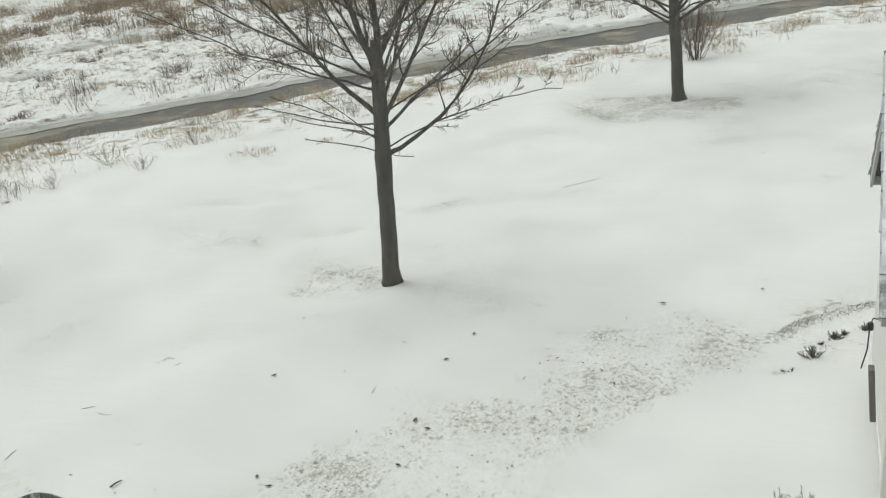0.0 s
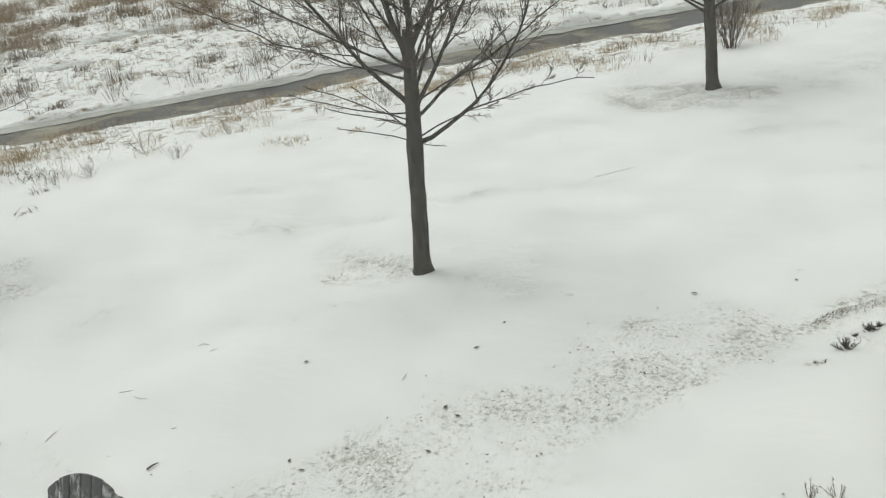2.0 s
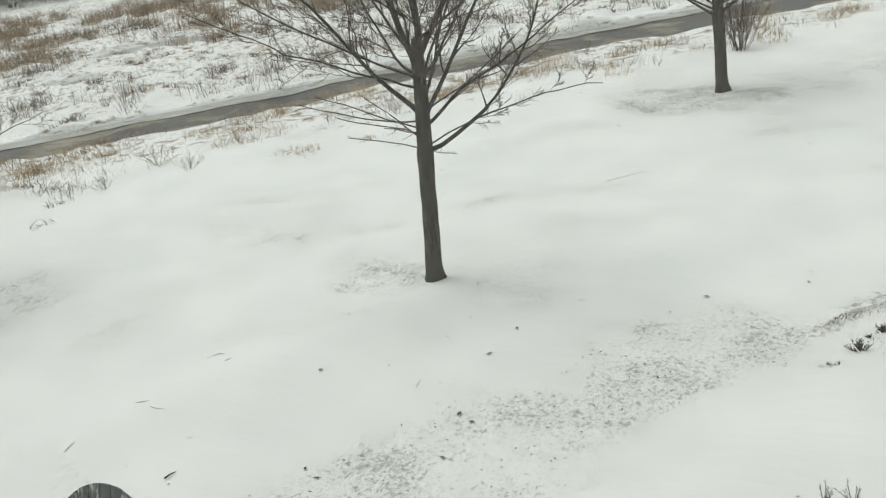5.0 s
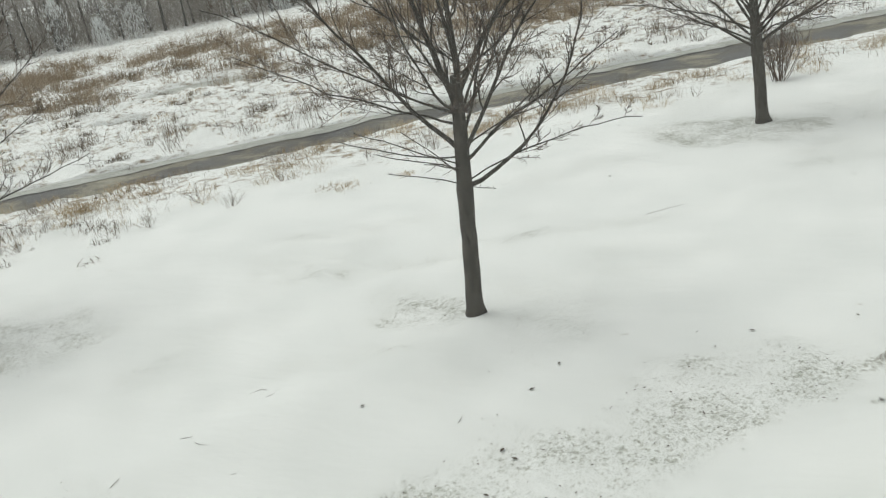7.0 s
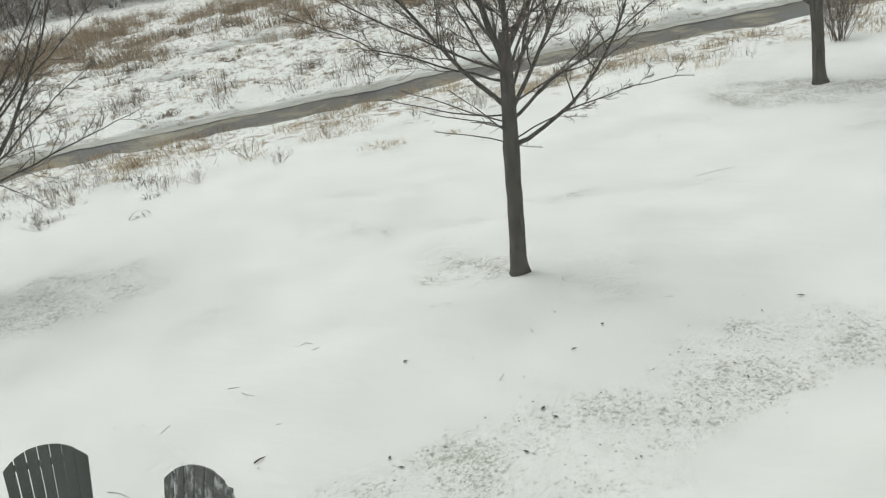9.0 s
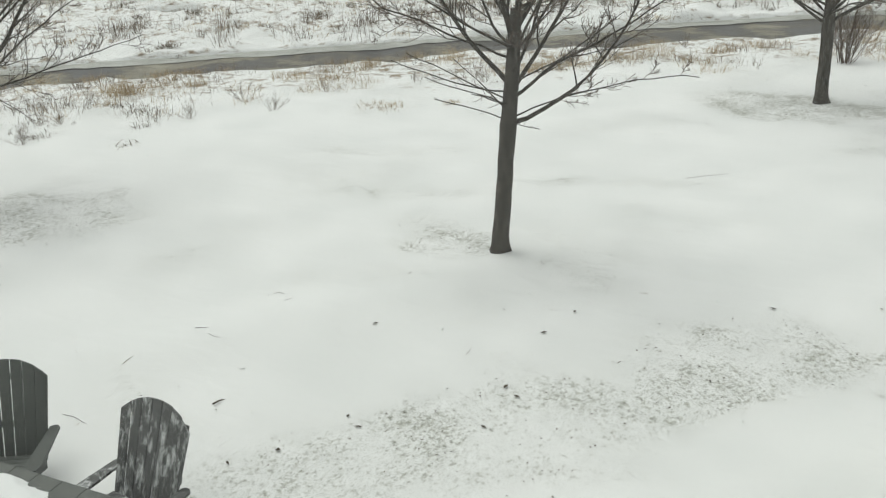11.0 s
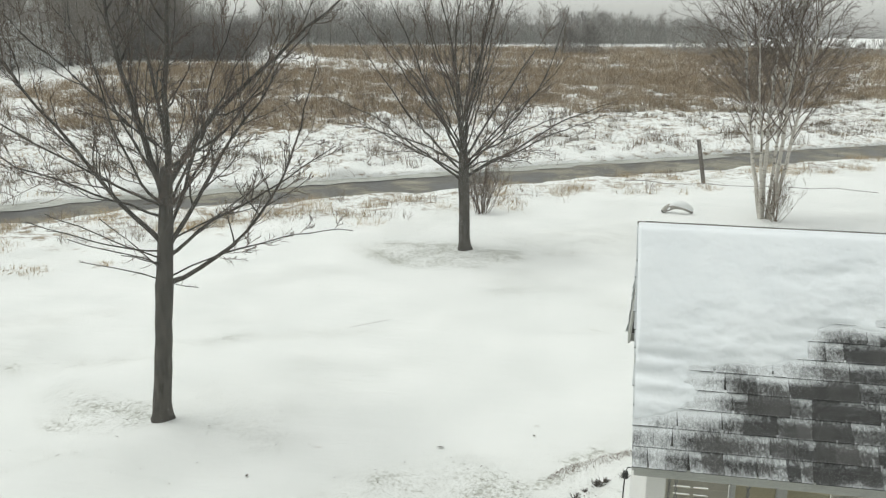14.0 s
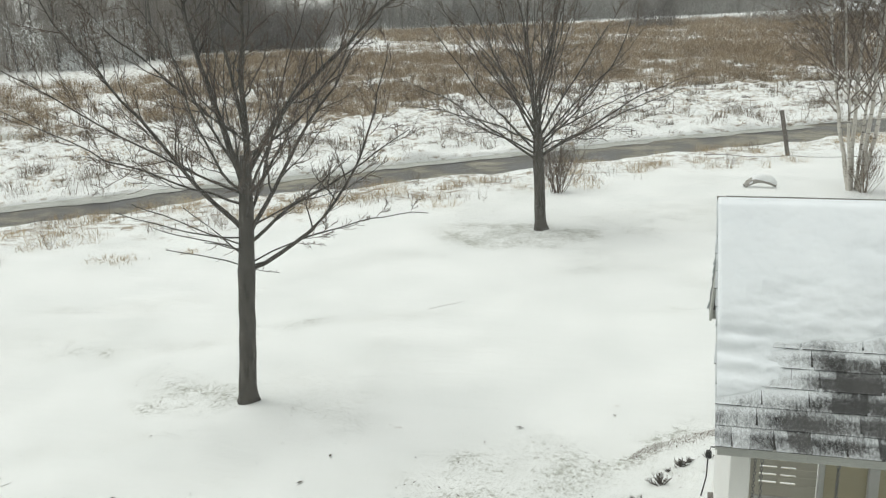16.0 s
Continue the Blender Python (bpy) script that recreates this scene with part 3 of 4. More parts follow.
shrub("bush", -2.35, 24.5, 1.7, 30, 0.36, M_TWIG, "dark leafless bush behind the lawn tree", 21, 0.012, 7)
shrub("bush", 5.75, 24.6, 1.5, 24, 0.50, M_STALK, "leafless upright shrub round the birch foot", 22, 0.007, 4)
shrub("bush", -21.1, 19.3, 0.75, 34, 0.8, M_TUSSOCK, "low dark snow-caught bush on the creek bank", 23, 0.012, 6)


def birch(x, y):
    root = thing("birch_tree", pose(x, y, height(x, y) - 0.03), "white-barked birch clump with several slender stems", "tree")
    rg = random.Random(31)
    fine = Tubes()
    for az, tilt, ln, r in ((175, 13, 7.5, 0.066), (120, 4, 8.0, 0.066), (10, 5, 8.0, 0.07), (355, 12, 7.5, 0.066), (60, 5, 7.5, 0.05), (200, 6, 7.0, 0.05)):
        a, t = radians(az), radians(tilt)
        d = Vector((math.cos(a) * math.sin(t), math.sin(a) * math.sin(t), math.cos(t)))
        stem = Tubes()
        pts, radii = bough(Vector((math.cos(a), math.sin(a), 0)) * 0.12, d, ln, r, 0.015, 14, 0.05, 0.02, rg)
        stem.add(pts, radii, 8, False)
        part("stem", stem.mesh("stem", M_BIRCH), None, root, "white birch stem with dark marks")
        wood = Tubes()
        for k in range(28):
            tt = 0.28 + 0.70 * k / 28
            p, dd = along_line(pts, tt)
            q = turned(dd, rg.uniform(0.5, 0.95), rg.uniform(0, 6.28))
            l2 = 3.0 * (1.15 - tt) * rg.uniform(0.8, 1.3) + 0.4
            pp, rr = bough(p, q, l2, 0.017, 0.004, 7, 0.15, 0.06, rg)
            wood.add(pp, rr, 4, False)
            twigs_on(pp, rr, l2 * 0.8, 1, wood, fine, rg, count=10, rise=-0.15)
        part("limb", wood.mesh("limb", M_TWIG), None, root)
    tagged(part("twigs", fine.mesh("twigs", M_TWIG), None, root), kind="stuff")


birch(5.55, 24.9)


# ---------------------------------------------------------------- far woods
def wood_tree(seed, h, mats, dense):
    rg = random.Random(seed)
    root = thing("bare_tree", Matrix(), "tall bare woodland tree at the marsh edge", "tree", "woodland trees")
    trunk, crown = Tubes(), Tubes()
    pts, radii = bough(Vector((0, 0, 0)), Vector((rg.gauss(0, 0.05), rg.gauss(0, 0.05), 1)), h, 0.016 * h, 0.02, 9, 0.1, 0.04, rg)
    trunk.add(pts, radii, 6, False)
    for k in range(dense):
        t = 0.10 + 0.88 * k / dense
        p, d = along_line(pts, min(t, 0.99))
        q = turned(d, rg.uniform(0.5, 1.1), rg.uniform(0, 6.28))
        ln = h * (0.42 - 0.26 * t) * rg.uniform(0.7, 1.2)
        pp, rr = bough(p, q, ln, 0.05, 0.018, 5, 0.5, 0.08, rg)
        crown.add(pp, rr, 3, False)
        for j in range(7):
            p2, d2 = along_line(pp, 0.2 + 0.78 * j / 7)
            pb, rb = bough(p2, turned(d2, rg.uniform(0.4, 0.9), rg.uniform(0, 6.28)), ln * 0.45 * rg.uniform(0.6, 1.2), 0.026, 0.014, 3, 0.3, 0.1, rg)
            crown.add(pb, rb, 3, False)
            p3, d3 = along_line(pb, 0.5)
            pb, rb = bough(p3, turned(d3, rg.uniform(0.4, 0.9), rg.uniform(0, 6.28)), ln * 0.25, 0.018, 0.012, 2, 0.3, 0.1, rg)
            crown.add(pb, rb, 3, False)
    part("trunk", trunk.mesh("trunk", mats[0]), None, root)
    part("crown", crown.mesh("crown", mats[1]), None, root)
    return root


def wood_edge(u):
    return lerp_table(u, [(-200, 70), (-120, 84), (-34, 98), (4, 104), (16, 124), (26, 144), (40, 141), (43, 215), (75, 245), (115, 262), (160, 280), (300, 340), (500, 430)])


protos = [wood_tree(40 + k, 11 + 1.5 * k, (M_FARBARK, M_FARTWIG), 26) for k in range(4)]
rg = random.Random(50)
first = True
for k in range(300):
    u = -110 + 146 * rg.random() if k < 180 else 4 + 34 * rg.random() if k < 240 else 45 + 310 * rg.random()
    s = wood_edge(u) + 1 + 22 * rg.random() ** 1.5
    x, y = plan(u, s)
    m = pose(x, y, -0.4, rg.uniform(-3, 3), rg.uniform(-3, 3), rg.uniform(0, 360)) @ Matrix.Scale(rg.uniform(0.6, 1.1), 4)
    src = protos[k % 4]
    if k < 4:
        src.matrix_basis = m
    else:
        copy = copy_thing(src, m)
        copy.matrix_basis = m


def blades(name, xs, ys, zs, hs, ws, leans, mat, label, category, seed):
    """Upright tapering blades, all in one mesh."""
    r = np.random.RandomState(seed)
    n = len(xs)
    az = r.uniform(0, 2 * np.pi, n)
    turn = r.uniform(0, np.pi, n)
    b = np.stack([xs, ys, zs], 1)
    out = np.stack([np.cos(az), np.sin(az), 0 * az], 1) * (leans * hs)[:, None]
    side = np.stack([np.cos(turn), np.sin(turn), 0 * turn], 1) * ws[:, None]
    up = np.stack([0 * hs, 0 * hs, hs], 1)
    mid = b + out * 0.35 + up * 0.55
    tip = b + out + up * (1 - 0.25 * leans[:, None])
    v = np.stack([b - side / 2, b + side / 2, mid + side * 0.4, mid - side * 0.4, tip], 1).reshape(-1, 3)
    i = np.arange(n) * 5
    f4 = np.stack([i, i + 1, i + 2, i + 3], 1)
    f3 = np.stack([i + 3, i + 2, i + 4], 1)
    me = bpy.data.meshes.new(name)
    me.vertices.add(len(v))
    me.vertices.foreach_set("co", v.ravel())
    loops = np.concatenate([f4, f3], 1).ravel()
    me.loops.add(len(loops))
    me.loops.foreach_set("vertex_index", loops.astype(np.int32))
    me.polygons.add(2 * n)
    starts = np.stack([np.arange(n) * 7, np.arange(n) * 7 + 4], 1).ravel()
    me.polygons.foreach_set("loop_start", starts.astype(np.int32))
    me.materials.append(mat)
    me.update(calc_edges=True)
    me.validate()
    return tagged(new(name, me), label, category, kind="stuff")


def scatter(seed, tries, u_range, s_range, weight):
    """Places in a stretch of the plan, kept by weight(u, s, x, y)."""
    rg = random.Random(seed)
    out = []
    for _ in range(tries):
        u, s = rg.uniform(*u_range), rg.uniform(*s_range)
        x, y = plan(u, s)
        if rg.random() < weight(u, s, x, y):
            out.append((x, y))
    return out


def stand(name, places, per, spread, h, w, lean, mat, label, category, seed):
    """Clumps of blades at the given places."""
    r = np.random.RandomState(seed)
    p = np.repeat(np.array(places), per, 0)
    p = p + r.normal(0, spread, p.shape)
    z = np.array([height(x, y) for x, y in places]).repeat(per) - 0.02
    n = len(p)
    hs = h * r.uniform(0.45, 1.15, n) * np.repeat(r.uniform(0.6, 1.15, len(places)), per)
    return blades(name, p[:, 0], p[:, 1], z, hs, w * r.uniform(0.6, 1.3, n), np.abs(r.normal(0, lean, n)), mat, label, category, seed + 1)


def in_view(x, y, m=1.0):
    """Whether a place lies in the sector that the window looks over."""
    a = math.degrees(math.atan2(-x, y))
    return -26 * m < a < 78 * m


def patchy(u, s, scale, seed, cut):
    return max(0.0, min(1.0, 3.0 * (noise.noise(Vector((u / scale, s / scale, seed))) - cut)))


def crowns(name, places, per, wide, tall, size, w, mat, label, seed):
    """Rounded masses of short criss-crossing twigs: each place carries a dome of its own width and height."""
    r = np.random.RandomState(seed)
    n = len(places)
    k = np.repeat(r.uniform(0.55, 1.15, n), per)
    p = np.repeat(np.array(places), per, 0)
    m = n * per
    az, rad, up = r.uniform(0, 2 * np.pi, m), np.sqrt(r.uniform(0, 1, m)), r.uniform(0, 1, m) ** 0.8
    reach = wide * k * rad * np.sqrt(np.clip(1 - (up * 1.25 - 0.25) ** 2, 0, 1))
    return blades(name, p[:, 0] + reach * np.cos(az), p[:, 1] + reach * np.sin(az), -0.5 + tall * k * up, size * r.uniform(0.5, 1.3, m), w * r.uniform(0.5, 1.3, m), np.abs(r.normal(0, 1.1, m)), mat, label, "thicket", seed + 1)


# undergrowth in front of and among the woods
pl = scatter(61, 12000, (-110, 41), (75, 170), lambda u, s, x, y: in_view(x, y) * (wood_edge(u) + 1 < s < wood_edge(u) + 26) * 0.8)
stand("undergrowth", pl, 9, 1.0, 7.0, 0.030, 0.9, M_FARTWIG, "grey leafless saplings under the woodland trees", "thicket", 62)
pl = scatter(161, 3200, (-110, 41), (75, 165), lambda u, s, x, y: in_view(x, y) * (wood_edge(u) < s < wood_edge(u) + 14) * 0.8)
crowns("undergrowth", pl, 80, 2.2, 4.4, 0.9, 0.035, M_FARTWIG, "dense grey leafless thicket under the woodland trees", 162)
rg = random.Random(63)
pl = []
for _ in range(1500):
    u = rg.uniform(50, 460)
    x, y = plan(u, wood_edge(u) + 30 * rg.random())
    if in_view(x, y):
        pl.append((x, y))
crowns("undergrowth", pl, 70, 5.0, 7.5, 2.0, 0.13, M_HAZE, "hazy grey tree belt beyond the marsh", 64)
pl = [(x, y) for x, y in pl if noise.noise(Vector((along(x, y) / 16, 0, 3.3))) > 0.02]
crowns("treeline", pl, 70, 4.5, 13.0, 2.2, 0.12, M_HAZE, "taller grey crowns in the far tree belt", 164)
pl = scatter(65, 900, (22, 45), (134, 150), lambda u, s, x, y: max(0.0, 1 - ((u - 34) / 11) ** 2) * 0.4)
crowns("thicket", pl, 130, 2.4, 5.4, 1.0, 0.06, M_EVER, "dark dense brush at the end of the woods", 66)
pl = [plan(130 + du, 168 + ds) for du, ds in ((-5, 0), (-2, 1.5), (1, -1), (4, 1), (6.5, 0), (2, 3), (-3.5, 3))]
crowns("thicket", pl, 900, 3.6, 8.6, 1.3, 0.055, M_EVER, "tall rounded grey bush standing in the marsh", 167)
pl = scatter(168, 60, (150, 230), (120, 215), lambda u, s, x, y: in_view(x, y) * 0.8)
crowns("thicket", pl, 160, 4.0, 5.5, 1.5, 0.08, M_HAZE, "grey brush scattered over the far marsh", 169)

pl = scatter(165, 420, (38, 100), (100, 210), lambda u, s, x, y: 0.5)
stand("saplings", pl, 5, 0.8, 2.4, 0.05, 0.35, M_FARTWIG, "sparse thin saplings in the far snowfield", "saplings", 166)
# frosted bushes in front of the wood
for k, (u, ds, h) in enumerate(((-16, -2.5, 5.0), (-20, -1.5, 6.0), (-12.5, -1.5, 4.0), (-27, -2.0, 5.0), (3, -1.5, 2.6), (-38, -2, 5.0), (10, -1, 2.4))):
    x, y = plan(u, wood_edge(u) + ds)
    crowns("frosted_bush", [(x, y)], 420, 1.7, h, 0.6, 0.06, M_SNOW, "bush with branches bent under white frost", 470 + k)
    crowns("bush_twigs", [(x, y)], 500, 1.7, h, 0.7, 0.035, M_EVER, "dark twigs inside the frosted bush", 480 + k)
# snow caught on the branches of the wood's edge
pl = scatter(67, 2600, (-110, 50), (80, 130), lambda u, s, x, y: in_view(x, y) * (wood_edge(u) - 3 < s < wood_edge(u) + 3) * patchy(u, 0, 6, 4.4, -0.2))
r = np.random.RandomState(68)
p = np.repeat(np.array(pl), 60, 0) + r.normal(0, 0.9, (60 * len(pl), 2))
n = len(p)
blades("branch_snow", p[:, 0], p[:, 1], r.uniform(0.0, 5.0, n), r.uniform(0.15, 0.45, n), r.uniform(0.04, 0.09, n), np.abs(r.normal(0, 2.5, n)), M_SNOW,
       "snow caught on branches along the wood's edge", "snow", 69)

# brown reed bed
pl = scatter(71, 15000, (-70, 80), (43, 130), lambda u, s, x, y: in_view(x, y) * reed_cover(u, s))
stand("reed_bed", pl, 40, 0.36, 0.95, 0.022, 1.0, M_REED, "thick brown stand of dead marsh reeds", "reeds", 72)
pl = scatter(73, 20000, (60, 330), (60, 330), lambda u, s, x, y: in_view(x, y) * reed_cover(u, s))
stand("reed_bed", pl, 16, 0.8, 1.3, 0.08, 1.2, M_REED, "distant brown marsh of dead reeds", "reeds", 74)
pl = scatter(173, 5200, (10, 320), (44, 280), lambda u, s, x, y: in_view(x, y) * reed_cover(u, s) * patchy(u, s, 9.0, 3.1, 0.0))
stand("dark_reeds", pl, 18, 0.7, 1.25, 0.05, 1.0, M_TUSSOCK, "darker brown weeds among the marsh reeds", "reeds", 174)
pl = scatter(171, 1100, (-40, 70), (30.5, 62), lambda u, s, x, y: in_view(x, y) * (0.15 + patchy(u, s, 4.0, 6.1, 0.1)) * (0.35 + 0.65 * smooth_step(36, 44, s)) * (pool(u, s) < 0))
stand("weed_clump", pl, 60, 0.30, 0.62, 0.019, 1.0, M_TUSSOCK, "dark brown clumps of dead marsh weeds", "weeds", 172)


pl = scatter(75, 4200, (-45, 60), (28.6, 52), lambda u, s, x, y: in_view(x, y) * (0.05 + 0.9 * patchy(u, s, 3.2, 2.2, 0.05)))
stand("weed_stalks", pl, 4, 0.25, 0.36, 0.012, 1.2, M_STALK, "thin brown dead weed stalks standing in snow", "weeds", 76)
pl = scatter(77, 3000, (-45, 60), (28.4, 34), lambda u, s, x, y: in_view(x, y) * (0.03 + 0.9 * patchy(u, s, 1.6, 5.2, 0.15)))
stand("weed_stalks", pl, 11, 0.14, 0.85, 0.014, 0.6, M_STALK, "tall dead stalks along the creek edge", "weeds", 78)
pl = scatter(79, 7000, (-45, 60), (28.6, 46), lambda u, s, x, y: in_view(x, y) * (0.9 * patchy(u, s, 2.4, 8.2, 0.12)))
stand("dry_grass", pl, 12, 0.2, 0.22, 0.018, 1.6, M_STRAW, "pale dead grass bent over in snow", "grass", 80)
# near bank
pl = scatter(81, 2600, (-35, 45), (20.5, 26.0), lambda u, s, x, y: in_view(x, y) * smooth_step(19.5, 24, s) * (0.02 + 0.9 * patchy(u, s, 1.7, 3.3, 0.02)))
stand("weed_stalks", pl, 8, 0.18, 0.38, 0.010, 1.0, M_STALK, "thin weeds poking through snow on the near bank", "weeds", 82)
pl = scatter(83, 4500, (-35, 45), (21.5, 26.2), lambda u, s, x, y: in_view(x, y) * (0.02 + 0.9 * patchy(u, s, 1.3, 6.3, 0.1)))
stand("dry_grass", pl, 14, 0.14, 0.32, 0.011, 1.3, M_STRAW, "straw-coloured grass tufts flattened along the bank", "grass", 84)


for k, (x, y, h) in enumerate(((-18.4, 12.5, 0.75), (-17.3, 12.2, 0.4), (-14.8, 13.7, 0.5), (-14.6, 15.3, 0.55), (-13.4, 15.0, 0.45), (-13.4, 17.0, 0.5),
                               (-10.2, 19.4, 0.6), (-16.6, 10.7, 0.5), (2.7, 28.8, 0.6), (-6.8, 25.6, 0.45), (-17.7, 11.9, 0.35), (-17.9, 13.4, 0.6))):
    shrub("weed_clump", x, y, h, 11, 0.8, M_STALK, "dead brown weed clump standing out of bank snow", 400 + k, 0.004, 5)


pl = scatter(85, 420, (-32, 20), (24.4, 26.6), lambda u, s, x, y: in_view(x, y) * (abs(s - BANK_A - bend(u) + widening(u)) < 0.28) * (0.1 + 0.9 * patchy(u, s, 2.5, 9.1, 0.0)))
stand("dry_grass", pl, 40, 0.22, 0.34, 0.013, 1.6, M_STRAW, "tan grass hanging over the creek's edge", "grass", 86)


pl = scatter(87, 5200, (-45, 60), (28.8, 48), lambda u, s, x, y: in_view(x, y) * (pool(u, s) < 0) * patchy(u, s, 0.9, 4.9, 0.10))
stand("matted_weeds", pl, 26, 0.14, 0.26, 0.021, 1.5, M_TUSSOCK, "dark matted weeds between the snowy tussocks", "weeds", 88)
pl = scatter(89, 1100, (-32, 30), (20.4, 25.4), lambda u, s, x, y: in_view(x, y) * patchy(u, s, 1.1, 7.7, 0.2))
stand("dry_grass", pl, 26, 0.18, 0.34, 0.010, 1.8, M_STRAW, "straw-coloured grass laid flat on the bank", "grass", 90)


pl = scatter(91, 2200, (-34, -4), (16.5, 25), lambda u, s, x, y: in_view(x, y) * smooth_step(16.5, 21, s + 0.12 * (-4 - u)) * patchy(u, s, 1.5, 5.9, 0.08))
stand("weed_stalks", pl, 12, 0.16, 0.34, 0.011, 1.3, M_STALK, "brown weeds half-buried in the bank snow", "weeds", 92)
pl = scatter(93, 700, (-34, -4), (17.5, 25), lambda u, s, x, y: in_view(x, y) * patchy(u, s, 0.8, 2.6, 0.2))
stand("matted_weeds", pl, 26, 0.13, 0.16, 0.016, 1.8, M_TUSSOCK, "dark matted weeds breaking the bank snow", "weeds", 94)


def tuft(x, y, h, n, seed, wide=0.12):
    return stand("grass_tuft", [(x, y)], n, wide, h, 0.012, 1.5, M_STRAW, "straw-coloured tuft of dead grass in snow", "grass tuft", seed)


for k, (x, y, h, n, wide) in enumerate(((-9.8, 17.0, 0.20, 60, 0.10), (-11.0, 16.2, 0.16, 130, 0.22), (-18.3, 15.0, 0.55, 300, 0.30), (-11.5, 16.1, 0.12, 70, 0.2),
                                  (-17.2, 16.2, 0.3, 110, 0.2), (-18.1, 19.2, 0.6, 340, 0.34), (-17.6, 19.6, 0.5, 240, 0.3), (-14.4, 18.4, 0.25, 60, 0.15))):
    tuft(x, y, h, n, 300 + k, wide)


# ---------------------------------------------------------------- swing pavilion
PX, EAVE_Y, RIDGE_Y, EAVE_Z, RIDGE_Z, PLEN = 0.59, 5.34, 6.68, 2.065, 3.38, 2.7
pavilion = thing("swing_pavilion", pose(PX, RIDGE_Y, 0, 0, 0, -1.5), "white garden swing pavilion with snow-covered shingled gable roof", "pavilion")
HALF = RIDGE_Y - EAVE_Y
SLOPE = math.hypot(HALF, RIDGE_Z - EAVE_Z)
PITCH = math.atan2(RIDGE_Z - EAVE_Z, HALF)


def roof_frame(side):
    """x along the eave, y up the slope from the eave, z out of the roof; side -1 is towards the house."""
    ux = Vector((1, 0, 0)) if side < 0 else Vector((-1, 0, 0))
    uy = Vector((0, -side * math.cos(PITCH), math.sin(PITCH)))
    uz = ux.cross(uy)
    o = Vector((0 if side < 0 else PLEN + 0.05, side * HALF, EAVE_Z))
    return Matrix(((ux.x, uy.x, uz.x, o.x), (ux.y, uy.y, uz.y, o.y), (ux.z, uy.z, uz.z, o.z), (0, 0, 0, 1)))


for side in (-1, 1):
    rf = roof_frame(side)
    part("roof_deck", board((PLEN, SLOPE, 0.02), rf @ pose(PLEN / 2, SLOPE / 2, -0.012), 0), M_DARKMETAL, pavilion)
    part("eave_fascia", board((PLEN - 0.02, 0.022, 0.075), pose(PLEN / 2 + (0.06 if side > 0 else 0.0), side * (HALF - 0.03), EAVE_Z - 0.052), 0.004), M_FASCIA, pavilion)
    for x in (0.012, PLEN - 0.012):
        part("rake_board", board((0.022, SLOPE, 0.11), rf @ pose(x if side < 0 else PLEN - x, SLOPE / 2, -0.075), 0.004), M_FASCIA, pavilion)
part("ridge_cap", board((PLEN + 0.01, 0.05, 0.02), pose(PLEN / 2, 0, RIDGE_Z + 0.012), 0.004), M_POST, pavilion)

# posts, beams and panels
for x in (0.17, PLEN - 0.17):
    for y in (-HALF + 0.22, HALF - 0.22):
        px = 0.33 if x < 1 and y > 0 else x
        p = part("post", board((0.13, 0.13, EAVE_Z - 0.02), pose(px, y, EAVE_Z / 2 - 0.01), 0.012), M_WHITE, pavilion)
        part("post_base", board((0.17, 0.17, 0.12), pose(px, y, 0.06), 0.01), M_WHITE, p)
    part("side_beam", board((0.09, 2 * HALF - 0.5, 0.14), pose(x, 0, EAVE_Z - 0.10), 0.006), M_WHITE, pavilion)
for y in (-HALF + 0.22, HALF - 0.22):
    part("cross_beam", board((PLEN - 0.45, 0.09, 0.14), pose(PLEN / 2, y, EAVE_Z + 0.05), 0.006), M_WHITE, pavilion)
for x in (0.17, PLEN - 0.17):
    for k in range(9):
        y = -HALF + 0.42 + k * (2 * HALF - 0.84) / 8
        part("slat", board((0.03, (2 * HALF - 0.84) / 8 - 0.004, 1.25), pose(x, y, 1.05), 0.004), M_WHITE, pavilion)
    for z in (0.42, 1.70):
        part("rail", board((0.05, 2 * HALF - 0.58, 0.08), pose(x, 0, z), 0.005), M_WHITE, pavilion)
# back wall of beige boards with three rows of slots
WY2 = HALF - 0.26
for z0, z1 in ((0.05, 0.475), (0.73, 1.88)):
    part("back_panel", board((0.84, 0.02, z1 - z0), pose(0.64, WY2, (z0 + z1) / 2), 0.003), M_BEIGE, pavilion, "beige painted panel")
for z in (0.527, 0.605, 0.683):
    part("slot_rail", board((0.84, 0.02, 0.060), pose(0.64, WY2, z), 0.003), M_BEIGE, pavilion)
for x, w in ((0.39, 0.34), (0.73, 0.035), (0.97, 0.18)):
    part("slot_stile", board((w, 0.016, 0.255), pose(x, WY2 + 0.001, 0.60), 0.002), M_BEIGE, pavilion)
part("divider_post", board((0.05, 0.06, 1.8), pose(1.09, WY2 - 0.03, 0.95), 0.006), M_WHITE, pavilion)
part("back_panel", board((0.84, 0.02, 1.8), pose(1.54, WY2, 0.95), 0.003), M_CREAM, pavilion, "cream painted panel")
part("divider_post", board((0.09, 0.07, 1.8), pose(1.52, WY2 - 0.06, 0.95), 0.01), M_WHITE, pavilion)
part("back_panel", board((0.5, 0.02, 1.8), pose(2.22, WY2, 0.95), 0.003), M_BEIGE, pavilion, "beige painted panel")

# shingles in overlapping courses, joined seams left open
EXPO = 0.143
rg = random.Random(90)


def snow_depth_line(x, y):
    """Distance up the near slope from the ragged lower edge of the lying snow."""
    return y - (0.42 + 0.58 * x - 0.08 * x * x) - 0.24 * fbm(x * 0.6, y * 1.3, 0.35, 5, 4.0)


